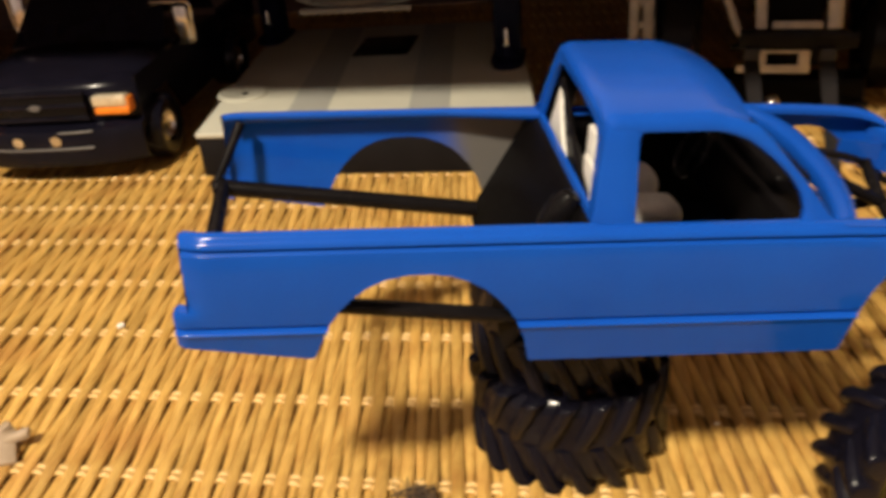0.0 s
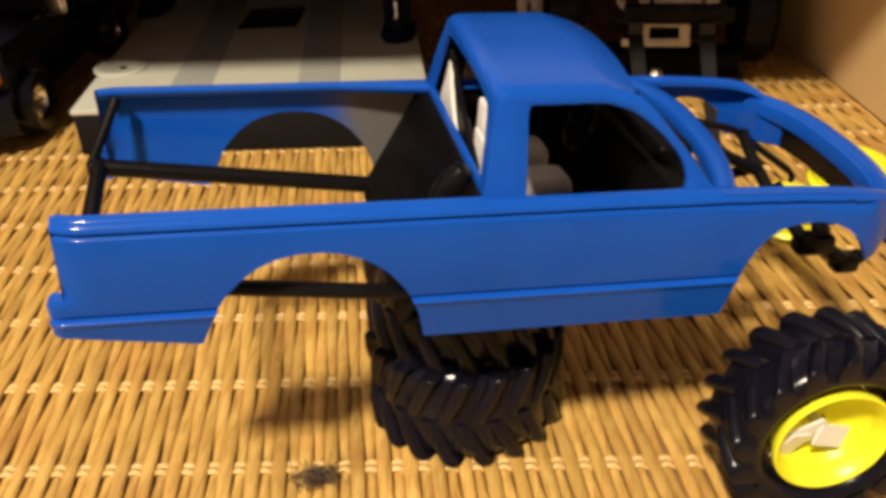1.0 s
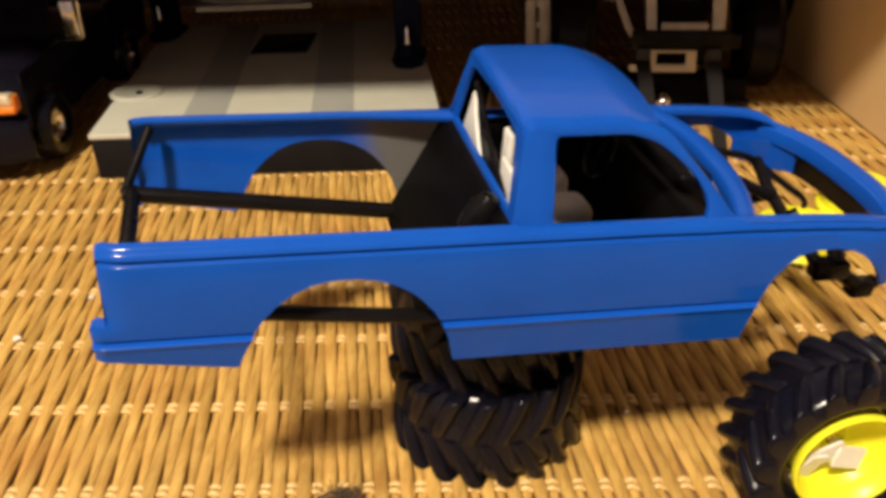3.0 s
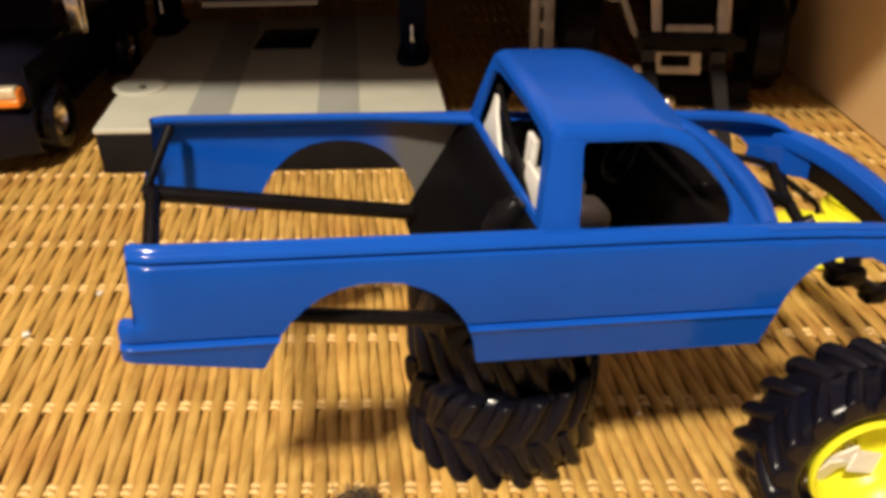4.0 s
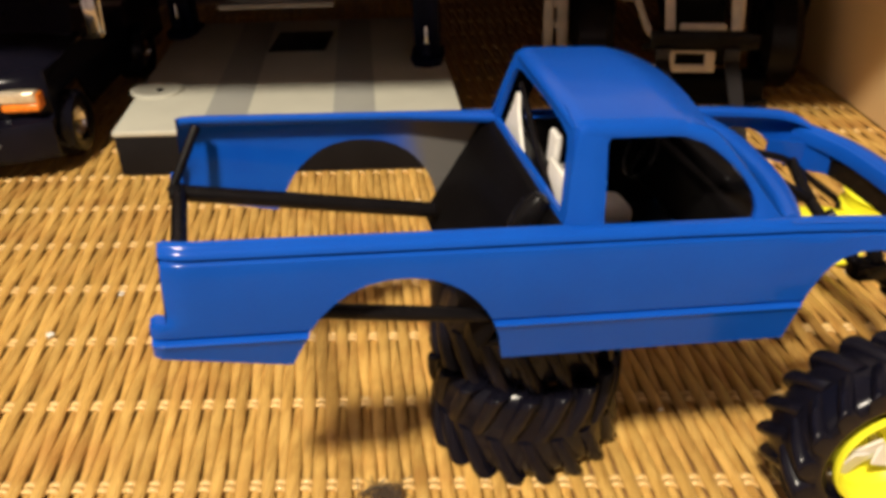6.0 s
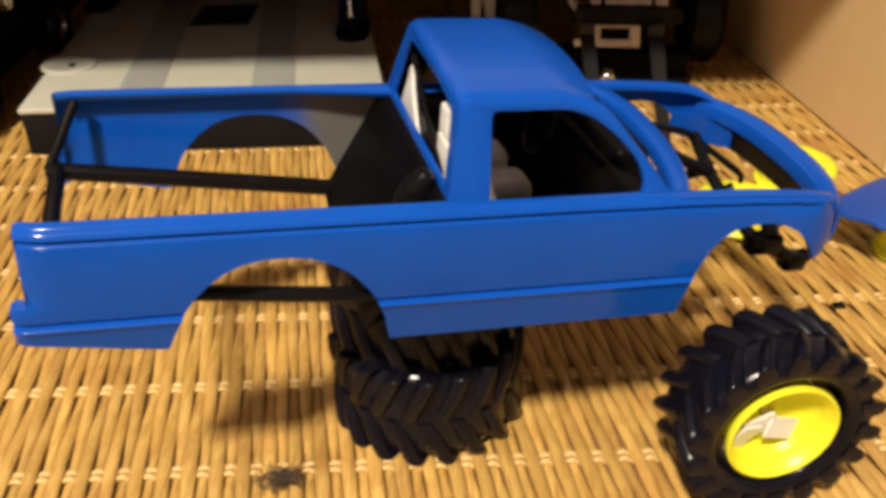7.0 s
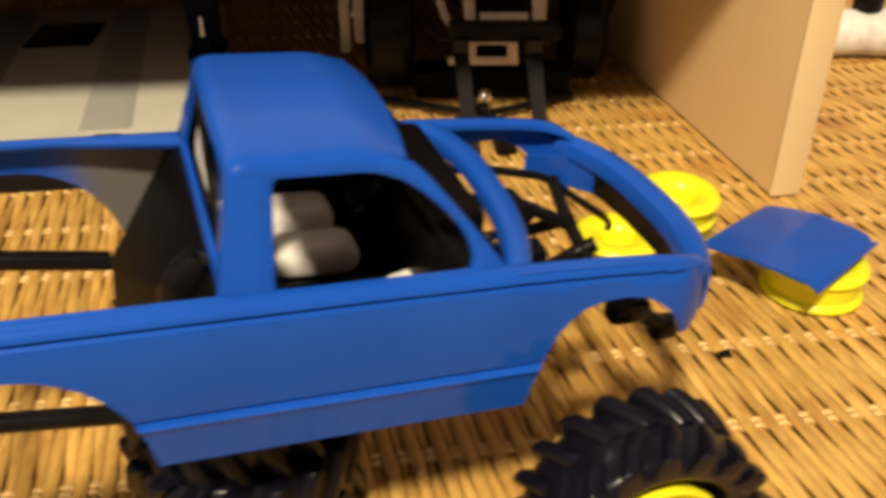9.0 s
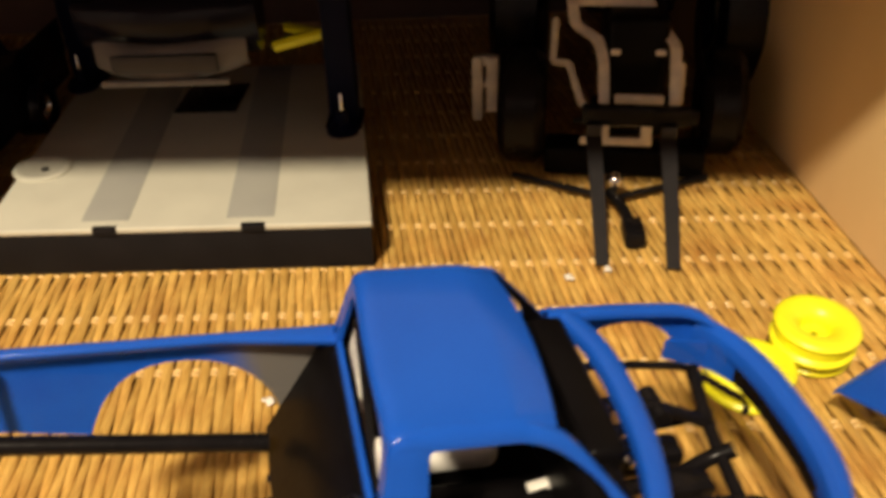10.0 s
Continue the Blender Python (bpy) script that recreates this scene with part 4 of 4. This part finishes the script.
for x0, x1 in ((24.5, 41.5), (-42.5, -25.5)):
    bm = bmesh.new()
    box(bm, x0, x1, -0.6, 5.5, 36.4, 41.8, 1.2, 3)
    lamp_ob = part("headlight", bm, LENS_CLEAR, pickup, "clear headlight over an amber turn signal")
    bm = bmesh.new()
    box(bm, x0 + 0.5, x1 + (0.6 if x0 > 0 else -0.6), -0.4, 6, 32.6, 36.2, 1.0, 3)
    a, b = (x1 - 3.4, x1 + 0.9) if x0 > 0 else (x0 - 0.9, x0 + 3.4)
    box(bm, a, b, 0.4, 7, 33.0, 40.6, 1.0, 3)
    part("turn_signal", bm, LENS_AMBER, lamp_ob, "amber lens")
for x in (-13.5, 5.5):
    bm = bmesh.new()
    turned(bm, [(2.6, -7.4), (2.8, -8.2), (1.8, -9)], 16, Matrix.Translation((x, 0, 23)) @ Euler((radians(90), 0, 0)).to_matrix().to_4x4() @ Matrix.Translation((0, 0, 15)))
    part("fog_light", bm, CHROME, pickup, "round fog light")
for x in (-39, 39):
    for y in (29, 150):
        bm = bmesh.new()
        lathe(bm, [(9, -8), (14, -9), (16.5, -6), (16.5, 6), (14, 9), (9, 8)], 32, Matrix.Translation((x, y, 16.5)) @ Euler((0, radians(90), 0)).to_matrix().to_4x4())
        bmesh.ops.recalc_face_normals(bm, faces=bm.faces)
        wheel_part = part("wheel", bm, RUBBER, pickup)
        bm = bmesh.new()
        turned(bm, [(8.4, -6), (8.6, 6.6), (7.2, 7.2), (5.8, 4.0), (2.4, 4.4), (2.0, 7.4)], 28,
               Matrix.Translation((x, y, 16.5)) @ Euler((0, radians(90 if x > 0 else -90), 0)).to_matrix().to_4x4())
        part("hubcap", bm, CHROME, wheel_part, "chrome wheel centre")
for s, back, up in ((-1, 16, 7), (1, 0, 0)):
    bm = bmesh.new()
    box(bm, s * 49 - 3.6, s * 49 + 3.6, 66.6 + back, 69 + back, 49 + up, 67.4 + up, 1.0, 3)
    tube(bm, bend([(s * 33, 69 + back, 69.4 + up), (s * 54.6, 68 + back, 69.0 + up), (s * 53.6, 68 + back, 48 + up), (s * 44, 68.5 + back, 47.4 + up)], 3), 0.75, 8)
    part("mirror", bm, CHROME, pickup, "tall chrome door mirror")
    bm = bmesh.new()
    tube(bm, [(s * 38, 74 + back, 64 + up), (s * 47, 69 + back, 64 + up)], 0.8, 8)
    tube(bm, [(s * 41, 74 + back, 53 + up), (s * 47, 69 + back, 53 + up)], 0.8, 8)
    part("mirror_bracket", bm, CHROME, pickup)
bm = bmesh.new()
for s in (-1, 1):
    sheet(bm, [[(s * 43.5, 136, 30), (s * 43.5, 136, 50)], [(s * 43.5, 205, 30), (s * 43.5, 205, 50)]], (-s * 1.2, 0, 0))
box(bm, -43, 43, 136, 205, 30, 32)
part("bed", bm, NAVY, pickup)


# ---------------------------------------------------------------- small loose things
def scrap(name, m, mat, label, category, size, seed, bits=5):
    rnd = random.Random(seed)
    bm = bmesh.new()
    for _ in range(bits):
        a, b, c = (s * rnd.uniform(0.5, 1) / 2 for s in size)
        o = [rnd.uniform(-0.3, 0.3) * s for s in size]
        box(bm, -a, a, -b, b, -c, c, min(a, b, c) * 0.6, 2,
            Matrix.Translation((o[0], o[1], size[2] / 2 + abs(o[2]) * 0.2)) @ Euler([rnd.uniform(-0.3, 0.3), rnd.uniform(-0.3, 0.3), rnd.uniform(0, 3)]).to_matrix().to_4x4())
    ob = part(name, bm, mat)
    ob.matrix_basis = m
    return tagged(ob, label, category)


scrap("plastic_bit", pose(0.194, 0.051, 0), BLACK, "tiny black plastic offcut on the wicker", "scrap", (4.5, 2.2, 1.4), 1, 3)
scrap("white_chip", pose(0.152, 0.184, 0), WHITE, "tiny white plastic chip on the wicker", "scrap", (3.2, 3, 2), 2, 3)
scrap("white_chip", pose(0.029, 0.137, 0, 0, 0, -40), WHITE, "small white plastic sliver on the wicker", "scrap", (6.5, 2.6, 0.9), 3, 2)
scrap("white_chip", pose(0.169, 0.187, 0), WHITE, "tiny white plastic chip beside the fork", "scrap", (4, 2.4, 1.4), 4, 3)
scrap("white_chip", pose(-0.0862, 0.110, 0), WHITE, "tiny white plastic crumb on the wicker", "scrap", (2.2, 1.6, 1.2), 5, 3)
scrap("white_chip", pose(-0.0665, 0.132, 0), WHITE, "tiny white plastic crumb on the wicker", "scrap", (1.8, 1.4, 1.0), 6, 3)
scrap("white_chip", pose(0.0975, 0.034, 0), WHITE, "tiny white plastic crumb on the wicker", "scrap", (1.6, 1.2, 0.9), 7, 2)
scrap("clear_sprue", pose(-0.103, 0.0505, 0), PALE_CLEAR, "small pale plastic sprue lying on the wicker", "scrap", (22, 5, 2.8), 8, 4)

rnd = random.Random(12)
bm = bmesh.new()
for _ in range(85):
    p = Vector((rnd.gauss(0, 2.6), rnd.gauss(0, 1.6), rnd.uniform(0.3, 2.8)))
    d = Vector((rnd.uniform(-1, 1), rnd.uniform(-1, 1), rnd.uniform(-0.3, 0.3))).normalized()
    e = Vector((rnd.uniform(-1, 1), rnd.uniform(-1, 1), rnd.uniform(-0.2, 0.4)))
    tube(bm, [p - d * 2, p + e * 0.5, p + d * 2.4], 0.13, 4)
fluff = part("fluff", bm, FLUFF)
fluff.matrix_basis = pose(0.016, 0.0165, 0)
tagged(fluff, "small tuft of dark fluff on the wicker", "fluff")

bag = thing("plastic_bundle", pose(0.435, 0.262, 0, 0, 0, -20), "pale plastic-wrapped bundle with a black cap", "bundle")
bm = bmesh.new()
turned(bm, [(4, -34), (11, -32), (13, -24), (12.2, -8), (13.4, 6), (12.4, 20), (13, 28), (9, 33), (4, 34)], 28,
       Matrix.Translation((0, 0, 13)) @ Euler((0, radians(90), 0)).to_matrix().to_4x4())
part("wrapped_roll", bm, GREY_SEAT, bag, "pale shiny plastic wrap")
bm = bmesh.new()
turned(bm, [(7, 0), (8, 1.5), (8, 9), (6, 11)], 24, Matrix.Translation((-8, 2, 24.5)))
part("cap", bm, BLACK, bag, "black cap")


# ---------------------------------------------------------------- woven wicker top
PITCH, ROW, ROW0, SKEW = 3.36, 33.0, 58.3, -0.131
U0, U1, V0, V1 = -327.7, 560, -240, 600
table_m = pose(0, 0, 0, 0, 0, TURN_TABLE)
table = thing("wicker_table", table_m, "low table with a woven honey-coloured wicker top", "table", kind="structure")
bm = bmesh.new()
box(bm, U0 - 170, U1, V0, V1, -14, -3.9)
box(bm, U0 - 170, U0 - 80, V0, V1, -4.0, -0.4, 0.8)
part("underlay", bm, UNDERLAY, table, "dark brown board under the weave")
for x in (U0 - 140, U1 - 30):
    for y in (V0 + 30, V1 - 30):
        bm = bmesh.new()
        box(bm, x - 20, x + 20, y - 20, y + 20, -760, -14, 3)
        part("table_leg", bm, UNDERLAY, table)

AMP = 0.86
SINK = -2.1


def strand_mesh(phase, seed):
    """One long rod that runs over and under the cross reeds."""
    rnd = random.Random(seed)
    pts, n, per = [], 8, 8
    count = int((V1 - V0) / ROW * per)
    wob = [rnd.uniform(-0.22, 0.22) for _ in range(count // per + 3)]
    verts, faces = [], []
    wide = rnd.uniform(-0.1, 0.12)
    for i in range(count + 1):
        v = V0 + (V1 - V0) * i / count
        a = math.pi * ((v - ROW0) / ROW + phase)
        h = math.cos(a)
        h = math.copysign(abs(h) ** 1.25, h)
        k, f = divmod(i / per, 1)
        x = wob[int(k)] * (1 - f) + wob[int(k) + 1] * f
        rx = 1.84 + 0.06 * h - 0.36 * max(0, -h) + wide + rnd.uniform(-0.06, 0.06)
        x += SKEW * (v - ROW0)
        for j in range(n):
            q = j * math.tau / n
            verts.append(((x + rx * math.cos(q)) / 1000, v / 1000, (SINK + AMP * h + 0.2 + (0.95 if h > 0 else 1.05) * math.sin(q)) / 1000))
    for i in range(count):
        for j in range(n):
            faces.append((i * n + j, i * n + (j + 1) % n, (i + 1) * n + (j + 1) % n, (i + 1) * n + j))
    me = bpy.data.meshes.new("rattan_strand")
    me.from_pydata(verts, [], faces)
    me.shade_smooth()
    me.materials.append(REED)
    return me


def cross_mesh(phase):
    n, per = 6, 4
    count = int((U1 - U0) / PITCH * per)
    verts, faces = [], []
    for i in range(count + 1):
        u = U0 + PITCH * i / per
        h = -math.cos(math.pi * ((u - U0) / PITCH + phase))
        h = math.copysign(abs(h) ** 0.6, h)
        for j in range(n):
            q = j * math.tau / n
            verts.append((u / 1000, 0.98 * math.cos(q) / 1000, (SINK + 0.80 * h + 0.25 + 0.66 * math.sin(q)) / 1000))
    for i in range(count):
        for j in range(n):
            faces.append((i * n + j, i * n + (j + 1) % n, (i + 1) * n + (j + 1) % n, (i + 1) * n + j))
    me = bpy.data.meshes.new("cross_reed")
    me.from_pydata(verts, [], faces)
    me.flip_normals()
    me.shade_smooth()
    me.materials.append(REED_CROSS)
    return me


STRANDS = [[strand_mesh(p, 20 + 10 * p + k) for k in range(9)] for p in (0, 1)]
rnd = random.Random(5)
for i in range(int((U1 - U0) / PITCH)):
    ob = new("rattan_strand", STRANDS[i % 2][rnd.randrange(9)])
    ob.parent = table
    ob.location = ((U0 + PITCH * i) / 1000, 0, 0)
CROSS = [cross_mesh(0), cross_mesh(1)]
k0 = math.ceil((V0 - ROW0) / ROW)
for k in range(k0, int((V1 - ROW0) / ROW) + 1):
    for d in (-1.15, 1.15):
        ob = new("cross_reed", CROSS[k % 2])
        ob.parent = table
        ob.location = (SKEW * ROW * k / 1000, (ROW0 + ROW * k + d) / 1000, 0)
